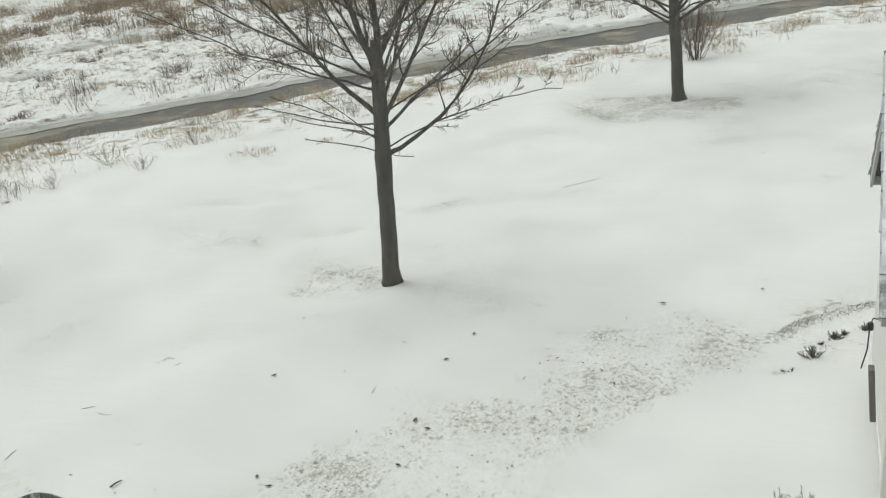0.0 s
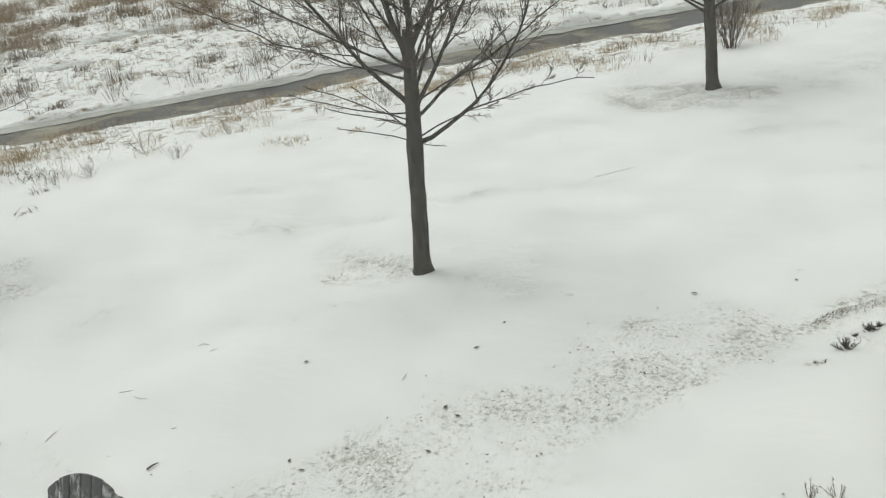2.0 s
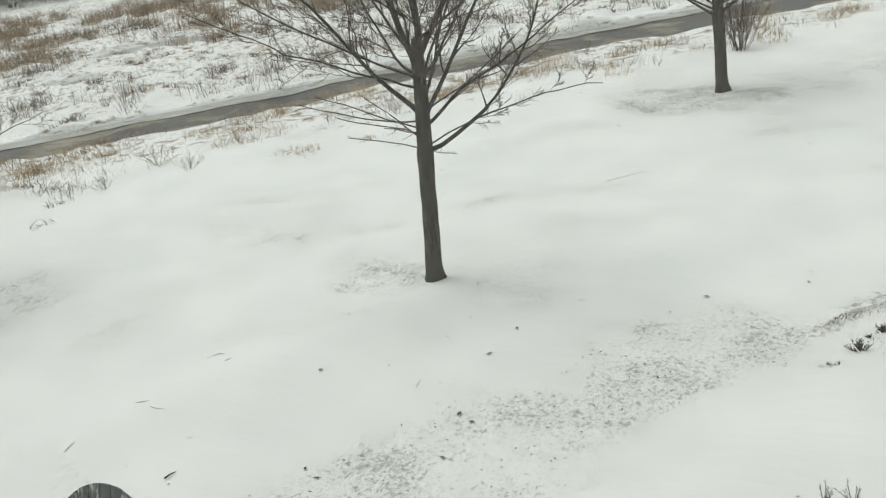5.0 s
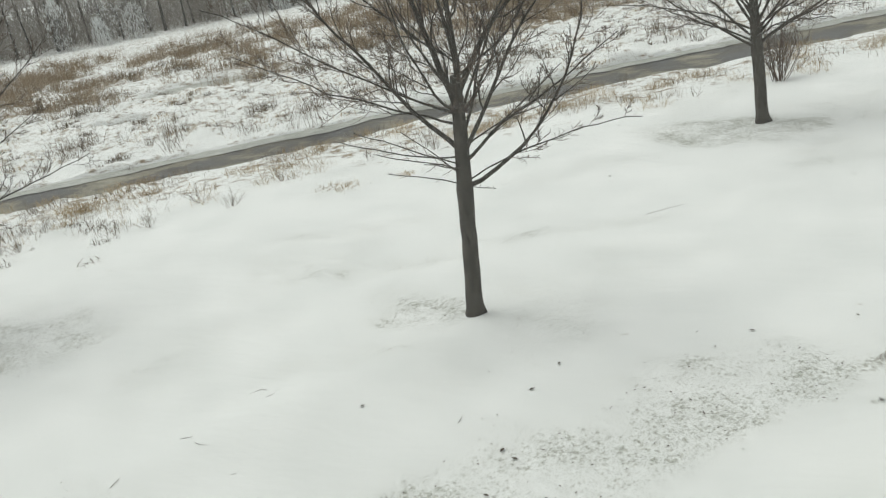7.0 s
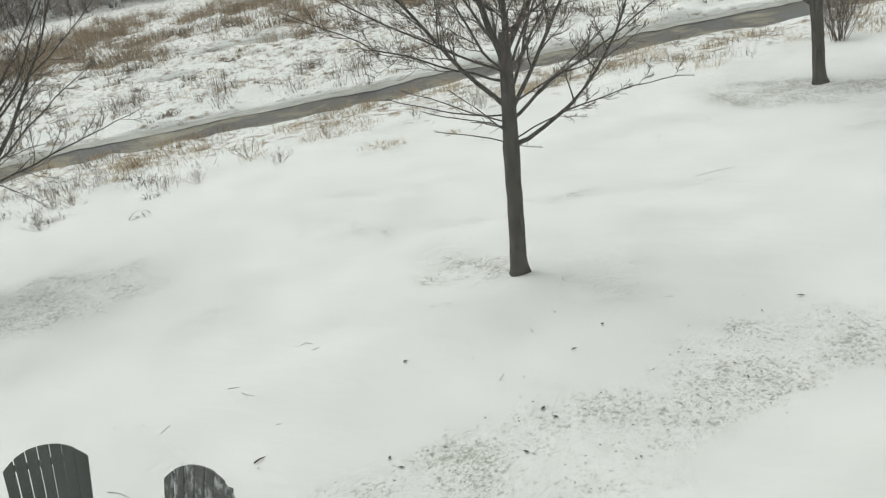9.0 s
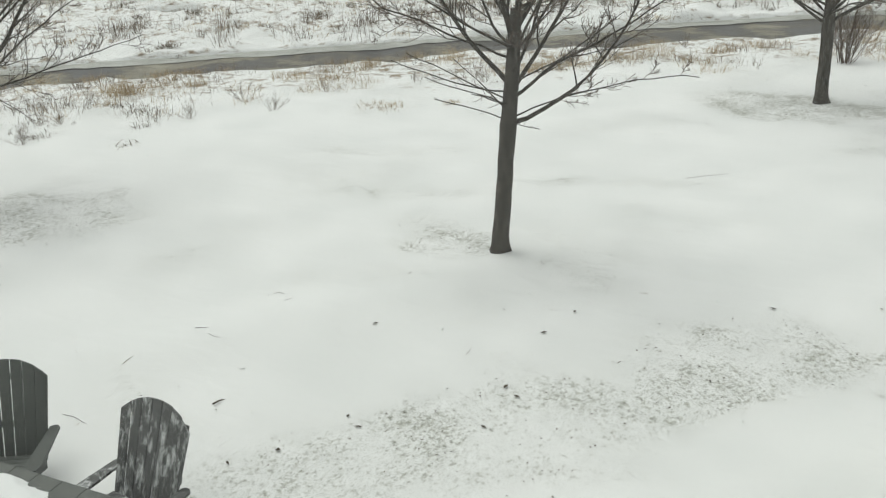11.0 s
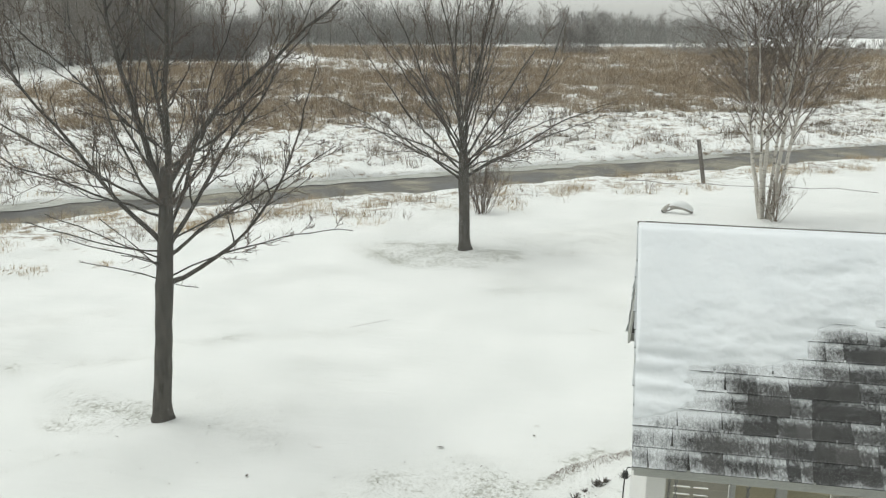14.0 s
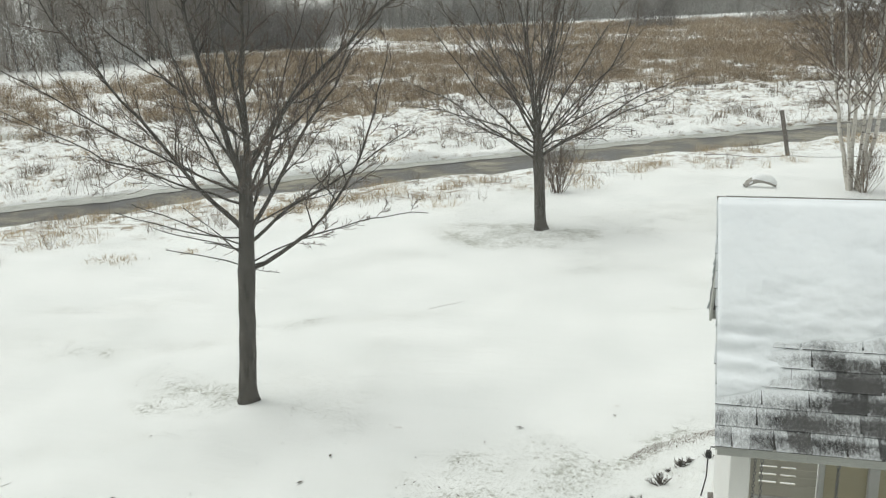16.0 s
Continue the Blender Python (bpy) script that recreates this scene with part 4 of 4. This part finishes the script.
def dusting(x, y):
    """How much loose snow lies on the near slope: dense by the lying snow and along the eave."""
    d = snow_depth_line(x, y)
    return max(0.0, min(1.0, 0.25 + 0.74 * smooth_step(-0.42, 0.02, d) + 0.40 * (1 - smooth_step(0.10, 0.70, x)) + 0.55 * smooth_step(0.055, 0.0, y) * smooth_step(-0.35, 0.3, fbm(x, 0, 0.5, 3, 5.0)) + 0.16 * fbm(x, y, 0.3, 4, 3.0)))


def shingle_mesh(side, x0, w, y0, course):
    bm = bmesh.new()
    raised = (int(x0 * 97 + course) % 2 == 0) if rg.random() < 0.4 else rg.random() < 0.55
    t0, t1 = 0.014 if raised else 0.009, 0.002
    cols = max(1, int(w / 0.06))
    rows = [(x0 + w * c / cols) for c in range(cols + 1)]
    taper = rg.uniform(-0.012, 0.012)
    grid = []
    for yy, t in ((y0, t0), (y0 + EXPO * 0.14, t0 * 0.9), (y0 + EXPO * 0.55, (t0 + t1) / 2 + 0.001), (y0 + EXPO * 0.82, t1 + 0.003), (y0 + EXPO + 0.02, t1)):
        grid.append([bm.verts.new((x + (taper if x in (rows[0], rows[-1]) else 0) * (1 - (yy - y0) / EXPO), yy, t)) for x in rows])
    # butt faces get their own verts, coloured dark as each course's shadow line
    butt = [bm.verts.new(v.co) for v in grid[0]]
    low = [bm.verts.new((v.co.x, v.co.y, -0.001)) for v in grid[0]]
    bm.verts.index_update()
    shade_from = butt[0].index
    for a, b in [(low, butt)] + list(zip(grid, grid[1:])):
        for c in range(cols):
            bm.faces.new((a[c], a[c + 1], b[c + 1], b[c]))
    me = bpy.data.meshes.new("shingle")
    bm.transform(Matrix.Identity(4))
    me_co = [(v.co.x, v.co.y) for v in bm.verts]
    bm.transform(roof_frame(side))
    bm.to_mesh(me)
    bm.free()
    me.materials.append(M_SHINGLE)
    a = me.attributes.new("dust_veil", "FLOAT", "POINT")
    shift = rg.uniform(-0.24, -0.10) if raised else rg.uniform(0.02, 0.17)
    dust_veil = []
    for k, (x, y) in enumerate(me_co):
        d, up = dusting(x, y), (y - y0) / EXPO
        v = d + shift * (1 - smooth_step(0.6, 0.95, d)) + 0.36 * smooth_step(0.55, 0.95, up) + 0.16 * smooth_step(0.15, 0.0, up) - 0.07
        dust_veil.append(0.9 if side > 0 else 0.25 * d if k >= shade_from else max(0.0, v))
    a.data.foreach_set("value", dust_veil)
    return me


for side in (-1, 1):
    for course in range(13):
        y0 = -0.02 + course * EXPO
        if y0 + EXPO > SLOPE + 0.06:
            break
        x = -0.01
        while x < PLEN:
            w = rg.choice((0.08, 0.10, 0.12, 0.14, 0.17, 0.21)) if side < 0 else 0.5
            w = min(w, PLEN + 0.01 - x)
            if PLEN - x - w < 0.05:
                w = PLEN + 0.01 - x
            part("shingle", shingle_mesh(side, x + 0.0006, w - 0.0012, y0, course), None, pavilion)
            x += w


def roof_snow(side):
    """A soft layer of snow, thick at the ridge, that thins out in ragged lobes down the slope."""
    nx, ny = 170, 120
    verts, faces, depth = [], [], {}
    for j in range(ny + 1):
        for i in range(nx + 1):
            x, y = PLEN * i / nx, SLOPE * j / ny
            d = snow_depth_line(x, y) if side < 0 else y - 0.05 - 0.1 * fbm(x, y, 0.4, 4, 4.0)
            step = 0.010 * math.cos(y / EXPO * 6.28 + 2 * fbm(x, y, 0.8, 2)) * (1 - smooth_step(0.05, 0.40, d)) * (0.6 + fbm(x, y, 0.5, 2, 8.0))
            t = 0.052 * smooth_step(-0.02, 0.55, d) + 0.010 * smooth_step(-0.02, 0.12, d) + step * smooth_step(0.0, 0.1, d) + (0.005 * fbm(x, y * 1.3, 0.5, 3, 6.0) + 0.004 * fbm(x, y, 0.10, 3, 6.0)) * smooth_step(0, 0.3, d)
            t -= 0.02 * (1 - smooth_step(-0.1, 0.0, d))
            t *= smooth_step(-0.03, 0.015, x) * smooth_step(-0.03, 0.015, PLEN - x) if d > 0 else 1
            t *= 1 - 0.65 * smooth_step(SLOPE - 0.10, SLOPE, y)
            depth[i, j] = d
            verts.append(tuple(roof_frame(side) @ Vector((x, y, 0.012 + t))))
    for j in range(ny):
        for i in range(nx):
            if max(depth[i, j], depth[i + 1, j], depth[i, j + 1], depth[i + 1, j + 1]) > -0.06:
                faces.append((j * (nx + 1) + i, j * (nx + 1) + i + 1, (j + 1) * (nx + 1) + i + 1, (j + 1) * (nx + 1) + i))
    return mesh_from("roof_snow", verts, faces, M_ROOFSNOW)


for side in (-1, 1):
    ob = new("roof_snow", roof_snow(side))
    ob.matrix_basis = pose(PX, RIDGE_Y, 0, 0, 0, -1.5)
    tagged(ob, "white snow layer lying on the pavilion roof", "snow", kind="stuff")

# bench swing on chains
swing = thing("bench_swing", pose(PX + 0.79, RIDGE_Y - 0.05, 0), "white slatted bench swing hung from chains", "swing")
for k in range(6):
    part("seat_slat", board((0.62, 0.07, 0.022), pose(-0.06, -0.22 + 0.085 * k, 0.55), 0.004), M_WHITE, swing)
for k in range(3):
    part("back_slat", board((0.62, 0.02, 0.075), pose(-0.06, 0.27 + 0.02 * k, 0.60 + 0.08 * k), 0.004), M_WHITE, swing)
for x in (-0.36, 0.22):
    part("arm", board((0.06, 0.5, 0.03), pose(x, 0, 0.78), 0.004), M_WHITE, swing)
    part("arm_support", board((0.05, 0.05, 0.24), pose(x, -0.2, 0.66), 0.004), M_WHITE, swing)


def link_mesh():
    t = Tubes()
    ring = [Vector((0.011 * math.cos(a), 0, 0.018 * math.sin(a))) for a in np.linspace(0, 2 * math.pi, 9)]
    t.add(ring, [0.0035] * 9, 5, False)
    return t.mesh("chain_link", M_CHAIN)


LINK = link_mesh()
for x, y in ((-0.37, -0.2), (-0.37, 0.25), (0.18, -0.2), (0.27, 0.25)):
    for k in range(36):
        ob = part("chain_link", LINK, None, swing)
        ob.matrix_basis = pose(x, y * (1 - 0.55 * k / 36), 0.80 + 0.031 * k, 0, 0, 90 * (k % 2))

# small iron hanger and a loose grey board by the near post
t = Tubes()
t.add([Vector((0.12, -0.84, 1.78)), Vector((0.0, -0.84, 1.78)), Vector((-0.015, -0.84, 1.72)), Vector((-0.02, -0.85, 1.55)), Vector((-0.05, -0.86, 1.40))], [0.005] * 5, 6)
part("hanger", t.mesh("hanger", M_DARKMETAL), None, pavilion, "thin black iron hanger")
part("hanger_cup", board((0.04, 0.04, 0.055), pose(-0.012, -0.84, 1.72), 0.012), M_DARKMETAL, pavilion)
part("loose_board", board((0.04, 0.08, 0.42), pose(0.035, -0.82, 1.18, 0, -5, 0), 0.004), M_POST, pavilion, "weathered grey board leaning on the post")

# ---------------------------------------------------------------- patio chairs and table
def adirondack(x, y, turn, mat, label, gap, k=0.95, width=0.78):
    """A fan-backed garden chair that faces -y before it is turned; foot on the ground."""
    root = thing("adirondack_chair", pose(x, y, height(x, y) - 0.02, 0, 0, turn), label, "chair", "patio chairs")
    tilt = 22.0

    def at(px, py, pz, *r):
        return pose(px * k, py * k, pz * k, *r)

    n = 7
    sw = width / n
    for i in range(n):
        c = (i - (n - 1) / 2) * sw
        bm = bmesh.new()
        a = 0.5 * sw - gap * (1.0 if i < 5 else 0.5)
        prof = []
        for q in range(7):
            xx = -a + 2 * a * q / 6
            prof.append((xx, 0.80 - 0.17 * (abs(c + xx) / (width / 2)) ** 2.4))
        taper = 0.86
        lowpts = [(-a * taper - c * (1 - taper), -0.13), (a * taper - c * (1 - taper), -0.13)]
        outline = lowpts + prof[::-1]
        vs = [bm.verts.new((xx * k, 0, zz * k)) for xx, zz in outline]
        face = bm.faces.new(vs)
        r = bmesh.ops.extrude_face_region(bm, geom=[face])
        for v in r["geom"]:
            if isinstance(v, bmesh.types.BMVert):
                v.co.y += 0.022 * k
        bmesh.ops.recalc_face_normals(bm, faces=bm.faces)
        bmesh.ops.bevel(bm, geom=list(bm.edges), offset=0.005 * k, segments=2, profile=0.6, affect="EDGES")
        bm.transform(at(c, 0.16 + 0.02 * (abs(c) / 0.35) ** 2 * -1, 0.30, -tilt, 0, 0))
        part("back_slat", bm, mat, root)
    for h in (0.18, 0.58):
        part("back_brace", board(((width - 0.05) * k * (0.90 if h > 0.3 else 0.90), 0.03 * k, 0.06 * k), at(0, 0.16 + 0.035 + h * math.tan(radians(tilt)), 0.30 + h, -tilt, 0, 0), 0.004), mat, root)
    for i in range(6):
        part("seat_slat", board((0.66 * k, 0.075 * k, 0.022 * k), at(0, 0.06 - 0.08 * i, 0.245 + 0.015 * i, -10, 0, 0), 0.005), mat, root)
    for sgn in (-1, 1):
        bm = bmesh.new()
        pts = [(-0.045, 0.25), (-0.02, 0.275), (0.02, 0.275), (0.045, 0.25), (0.065, -0.05), (0.075, -0.32), (0.055, -0.39), (0.0, -0.41), (-0.05, -0.39), (-0.07, -0.32), (-0.055, -0.05)]
        f = bm.faces.new([bm.verts.new((a * k, b * k, 0)) for a, b in pts])
        r = bmesh.ops.extrude_face_region(bm, geom=[f])
        for v in r["geom"]:
            if isinstance(v, bmesh.types.BMVert):
                v.co.z += 0.024 * k
        bmesh.ops.recalc_face_normals(bm, faces=bm.faces)
        bm.transform(at(sgn * 0.40, 0.0, 0.405))
        part("arm", bm, mat, root)
        part("front_leg", board((0.028 * k, 0.10 * k, 0.405 * k), at(sgn * 0.37, -0.28, 0.2025), 0.005), mat, root)
        part("back_leg", board((0.028 * k, 0.46 * k, 0.10 * k), at(sgn * 0.29, -0.08, 0.19, -18, 0, 0) , 0.005), mat, root)
        part("arm_bracket", board((0.028 * k, 0.08 * k, 0.14 * k), at(sgn * 0.40, -0.28, 0.335), 0.005), mat, root)
    return root


adirondack(-6.56, 3.28, 34, M_CHAIR, "dark grey fan-backed garden chair at snowy table", 0.0065, 0.98)
adirondack(-5.06, 3.36, -1, M_CHAIR_FROST, "frosted grey fan-backed garden chair at snowy table", 0.007, 0.98, 0.80)

table = thing("patio_table", pose(-6.05, 2.42, height(-6.05, 2.42), 0, 0, 6.2), "grey slatted patio table topped with snow", "table")
TZ = 0.49
TW, TD = 2.75, 1.3
for k in range(11):
    part("top_board", board((TW / 11 - 0.005, TD, 0.028), pose(-TW / 2 + TW / 11 * (k + 0.5), 0, TZ), 0.005), M_TABLE, table)
for x in (-TW / 2 + 0.15, TW / 2 - 0.15):
    for y in (-TD / 2 + 0.12, TD / 2 - 0.12):
        part("leg", board((0.09, 0.09, TZ - 0.014), pose(x, y, TZ / 2 - 0.007), 0.006), M_TABLE, table)
part("apron", board((TW - 0.2, 0.03, 0.09), pose(0, TD / 2 - 0.08, TZ - 0.062), 0.004), M_TABLE, table)
part("apron", board((TW - 0.2, 0.03, 0.09), pose(0, -TD / 2 + 0.08, TZ - 0.062), 0.004), M_TABLE, table)


def snow_pile(w, d, thick, n=60):
    verts, faces, keep = [], [], {}
    for j in range(n + 1):
        for i in range(n + 1):
            x, y = -w / 2 + w * i / n, -d / 2 + d * j / n
            e = 1 - (abs(2 * x / w) ** 3 + abs(2 * y / d) ** 3) + 0.18 * fbm(x, y, 0.3, 4, 2.0)
            keep[i, j] = e
            verts.append((x, y, thick * smooth_step(0, 0.35, e) - 0.006 * (e < 0) + 0.008 * fbm(x, y, 0.15, 3)))
    for j in range(n):
        for i in range(n):
            if max(keep[i, j], keep[i + 1, j], keep[i, j + 1], keep[i + 1, j + 1]) > -0.02:
                faces.append((j * (n + 1) + i, j * (n + 1) + i + 1, (j + 1) * (n + 1) + i + 1, (j + 1) * (n + 1) + i))
    return mesh_from("table_snow", verts, faces, M_SNOW)


ob = new("table_snow", snow_pile(2.3, 1.18, 0.06))
ob.matrix_basis = pose(-6.22, 2.36, height(-6.05, 2.42) + TZ + 0.016, 0, 0, 6.2)
tagged(ob, "pad of white snow on the patio table", "snow", kind="stuff")


# ---------------------------------------------------------------- lawn litter
def stick(pts, r, label="thin dark fallen twig on snow", name="twig"):
    x0, y0 = pts[0]
    root = thing(name, pose(x0, y0, height(x0, y0)), label, "twig")
    t = Tubes()
    line = [Vector((x - x0, y - y0, height(x, y) - height(x0, y0) + 0.012 + r)) for x, y in pts]
    t.add(line, [r, r * 0.9, r * 0.5][: len(line)] if len(line) == 3 else [r, r * 0.6], 6)
    part("stem", t.mesh("stem", M_DEBRIS), None, root)


for a, b, c, r in (
    ((-3.49, 13.71), (-3.19, 13.98), (-2.90, 14.22), 0.003),
    ((-4.00, 7.00), (-4.00, 7.05), (-4.01, 7.13), 0.0033),
    ((-6.74, 5.96), (-6.64, 5.94), (-6.56, 5.96), 0.003),
    ((-7.20, 5.12), (-7.21, 5.20), (-7.21, 5.27), 0.0045),
    ((-5.78, 5.00), (-5.77, 5.07), (-5.74, 5.12), 0.01),
    ((-7.02, 4.20), (-6.87, 4.22), (-6.68, 4.19), 0.0033),
    ((-7.00, 6.01), (-6.92, 6.04), (-6.86, 6.07), 0.004),
    ((-5.99, 5.62), (-5.96, 5.64), (-5.94, 5.66), 0.003),
    ((-6.58, 7.08), (-6.55, 7.11), (-6.53, 7.17), 0.003),
    ((-6.89, 7.24), (-6.86, 7.31), (-6.75, 7.29), 0.004),
):
    stick((a, b, c), r)


def litter(places, size, label, seed):
    """Small curled dead leaves and bits of bark lying on the snow."""
    rg = random.Random(seed)
    verts, faces = [], []
    for x, y in places:
        z = height(x, y) + 0.012
        a, w, l = rg.uniform(0, 6.28), size * rg.uniform(0.3, 0.7), size * rg.uniform(0.6, 1.5)
        c, s = math.cos(a), math.sin(a)
        b = len(verts)
        for dx, dy, dz in ((-l, 0, 0.3), (0, -w, 0.9), (l, 0, 0.5), (0, w, 1.1), (0, 0, 0.2)):
            verts.append((x + c * dx - s * dy, y + s * dx + c * dy, z + dz * w * 0.5))
        faces += [(b, b + 1, b + 4), (b + 1, b + 2, b + 4), (b + 2, b + 3, b + 4), (b + 3, b, b + 4)]
    return tagged(new("leaf_litter", mesh_from("leaf_litter", verts, faces, M_DEBRIS, False)), label, "litter", kind="stuff")


rg = random.Random(121)
pl = []
while len(pl) < 420:
    x, y = rg.uniform(-14, 2), rg.uniform(4.5, 14)
    if rg.random() < 0.02 + 0.8 * min(1, max(0, bare(x, y))):
        pl.append((x, y))
litter(pl, 0.016, "small dark leaf scraps on snow", 122)
pl = [(rg.uniform(-6, 4), rg.uniform(15, 23)) for _ in range(60)]
litter(pl, 0.03, "dark leaf scraps near the far lawn tree", 123)
litter(((-5.32, 12.83), (-3.16, 6.49), (-4.30, 5.39), (-1.55, 7.59), (-10.83, 7.99), (0.20, 19.47), (-0.21, 9.92), (0.21, 19.68), (-1.31, 9.48), (-5.22, 7.06), (-3.32, 8.40), (-3.44, 7.78), (-0.36, 15.59), (-4.49, 5.49), (-3.34, 6.61), (-5.01, 4.37), (-4.74, 4.74), (-13.26, 11.04), (-3.21, 5.87)), 0.034, "single dark curled leaves on the lawn", 124)

# dead garden plants in the bed by the pavilion
for k, (x, y, h, n) in enumerate(((0.32, 8.31, 0.15, 34), (0.52, 8.72, 0.10, 40), (0.82, 8.88, 0.10, 26), (0.03, 8.01, 0.05, 12), (0.40, 8.60, 0.06, 18), (0.62, 8.80, 0.08, 26), (0.12, 8.02, 0.05, 10))):
    shrub("bed_plant", x, y, h, n, 1.15, M_DEBRIS, "low dark withered garden plant in snow", 130 + k, 0.006, 4)
for k, (x, y) in enumerate(((0.03, 5.80), (0.22, 5.84))):
    shrub("dry_stems", x, y, 0.20, 6, 0.30, M_STALK, "a few dry upright stems in deep snow", 140 + k, 0.004, 3)

r = np.random.RandomState(145)
n = 900
t = r.uniform(0, 1, n)
off = np.abs(r.normal(0, 0.10, n))
bx, by = -0.02 + 0.98 * t + 0.5 * off, 8.90 + 0.82 * t ** 0.7 - 0.8 * off
blades("bed_edge_grass", bx, by, np.array([height(a, b) for a, b in zip(bx, by)]) - 0.004, r.uniform(0.015, 0.045, n), r.uniform(0.003, 0.006, n), np.abs(r.normal(0, 1.2, n)), M_STALK,
       "grey-brown stubble along the edge of the flower bed", "grass", 146)

# leaning post by the creek, snow-capped log, wire
px, py = 4.80, 31.4
post = thing("fence_post", pose(px, py, height(px, py)), "weathered dark wooden post leaning by the creek", "post")
part("post_body", board((0.13, 0.13, 1.55), pose(-0.15, 0, 0.76, 0, -11, 0), 0.01), M_POST, post)
part("bracket", board((0.05, 0.16, 0.28), pose(-0.30, 0, 1.38, 0, -11, 0), 0.01), M_POST, post)
t = Tubes()
t.add([Vector(((x := 2.0 + 8 * k / 12), 30.6 - 0.1 * k, height(x, 30.6 - 0.1 * k) + 0.16 + 0.03 * math.sin(k * 2))) for k in range(13)], [0.009] * 13, 5)
tagged(new("wire", t.mesh("wire", M_POST)), "dark slack wire low over the snow by the creek", "wire")

log = thing("log", pose(3.2, 25.2, height(3.2, 25.2)), "half-buried pale log capped with snow", "log")
t = Tubes()
t.add([Vector((-0.42 + 0.84 * k / 8, 0.05 * math.sin(k), 0.30 * math.sin(math.pi * (0.12 + 0.76 * k / 8)) - 0.08)) for k in range(9)], [0.06, 0.09, 0.10, 0.10, 0.095, 0.09, 0.085, 0.07, 0.04], 9)
part("wood", t.mesh("wood", M_LOG), None, log)
t = Tubes()
t.add([Vector((-0.30 + 0.72 * k / 8, 0.05 * math.sin(k) - 0.02, 0.30 * math.sin(math.pi * (0.12 + 0.76 * k / 8)) - 0.02)) for k in range(9)], [0.03, 0.08, 0.11, 0.115, 0.11, 0.11, 0.10, 0.09, 0.05], 9)
part("snow_cap", t.mesh("snow_cap", M_SNOW), None, log, "soft white snow cap")

# the upstairs room and the window through which the view is seen
def slab(name, x0, x1, y0, y1, z0, z1, label, mat=M_SIDING):
    bm = box(bmesh.new(), (x1 - x0, y1 - y0, z1 - z0), pose((x0 + x1) / 2, (y0 + y1) / 2, (z0 + z1) / 2))
    me = bpy.data.meshes.new(name)
    bm.to_mesh(me)
    bm.free()
    me.materials.append(mat)
    return tagged(new(name, me), label, "wall", kind="structure")


WX0, WX1, WZ0, WZ1, WY = -2.1, 1.0, 3.45, 5.75, 0.34
slab("wall_north_low", -7, 5, WY, WY + 0.16, -0.1, WZ0, "pale sided house wall below the window")
slab("wall_north_high", -7, 5, WY, WY + 0.16, WZ1, 6.2, "pale sided house wall above the window")
slab("wall_north_left", -7, WX0, WY, WY + 0.16, WZ0, WZ1, "pale sided house wall beside the window")
slab("wall_north_right", WX1, 5, WY, WY + 0.16, WZ0, WZ1, "pale sided house wall beside the window")
slab("wall_south", -7, 5, -4.2, -4.0, -0.1, 6.2, "plain back wall of the upstairs room")
slab("wall_west", -7.2, -7, -4.2, WY + 0.16, -0.1, 6.2, "plain side wall of the house")
slab("wall_east", 5, 5.2, -4.2, WY + 0.16, -0.1, 6.2, "plain side wall of the house")
slab("floor", -7, 5, -4.0, WY, 3.0, 3.2, "upstairs room floor")
slab("ceiling", -7, 5, -4.0, WY, 5.9, 6.1, "upstairs room ceiling")

# unseen gable added above the house to block sky light from the near ground
rv = [(x, y, z + dz) for x in (-7.5, 5.5) for dz in (0.0, 0.22) for y, z in ((-4.8, 6.05), (-1.85, 8.7), (0.95, 6.05))]
rf = [(0, 1, 4, 3), (1, 2, 5, 4), (0, 6, 7, 1), (1, 7, 8, 2), (3, 4, 10, 9), (4, 5, 11, 10), (6, 9, 10, 7), (7, 10, 11, 8), (0, 3, 9, 6), (2, 8, 11, 5)]
tagged(new("roof", mesh_from("roof", rv, rf, M_ROOFSNOW, False)), "unseen snow-covered gable roof added to shade the near lawn", "roof", kind="structure")

window = tagged(new("window_1"), "large closed window with a faint haze veil in its glass", "window", kind="structure")
window.matrix_basis = pose((WX0 + WX1) / 2, WY + 0.06, (WZ0 + WZ1) / 2)
hw, hh = (WX1 - WX0) / 2, (WZ1 - WZ0) / 2
for x in (-hw + 0.03, hw - 0.03):
    part("window_frame", board((0.06, 0.07, 2 * hh), pose(x, 0, 0), 0.004), M_WHITE, window)
for z in (-hh + 0.03, hh - 0.03):
    part("window_frame", board((2 * hw - 0.12, 0.07, 0.06), pose(0, 0, z), 0.004), M_WHITE, window)


def glass_material():
    m = bpy.data.materials.new("veiled_glass")
    m.use_nodes = True
    nt = m.node_tree
    nt.nodes.clear()
    # the translucent share is a pale haze veil, added to lift the view's darks
    clear, dust_veil, mix, out = (nt.nodes.new("ShaderNode" + k) for k in ("BsdfTransparent", "BsdfTranslucent", "MixShader", "OutputMaterial"))
    clear.inputs[0].default_value = (0.985, 0.99, 0.985, 1)
    dust_veil.inputs[0].default_value = (0.8, 0.8, 0.8, 1)
    f = ramp(nt, noise_node(nt, 6.0, 4, 0.5), [(0.3, (0.018, 0.018, 0.018)), (0.7, (0.03, 0.03, 0.03))])
    nt.links.new(f, mix.inputs[0])
    nt.links.new(clear.outputs[0], mix.inputs[1])
    nt.links.new(dust_veil.outputs[0], mix.inputs[2])
    nt.links.new(mix.outputs[0], out.inputs[0])
    return m


pane = part("pane", board((2 * hw - 0.12, 0.004, 2 * hh - 0.12), Matrix(), 0), glass_material(), window)
pane.visible_shadow = False
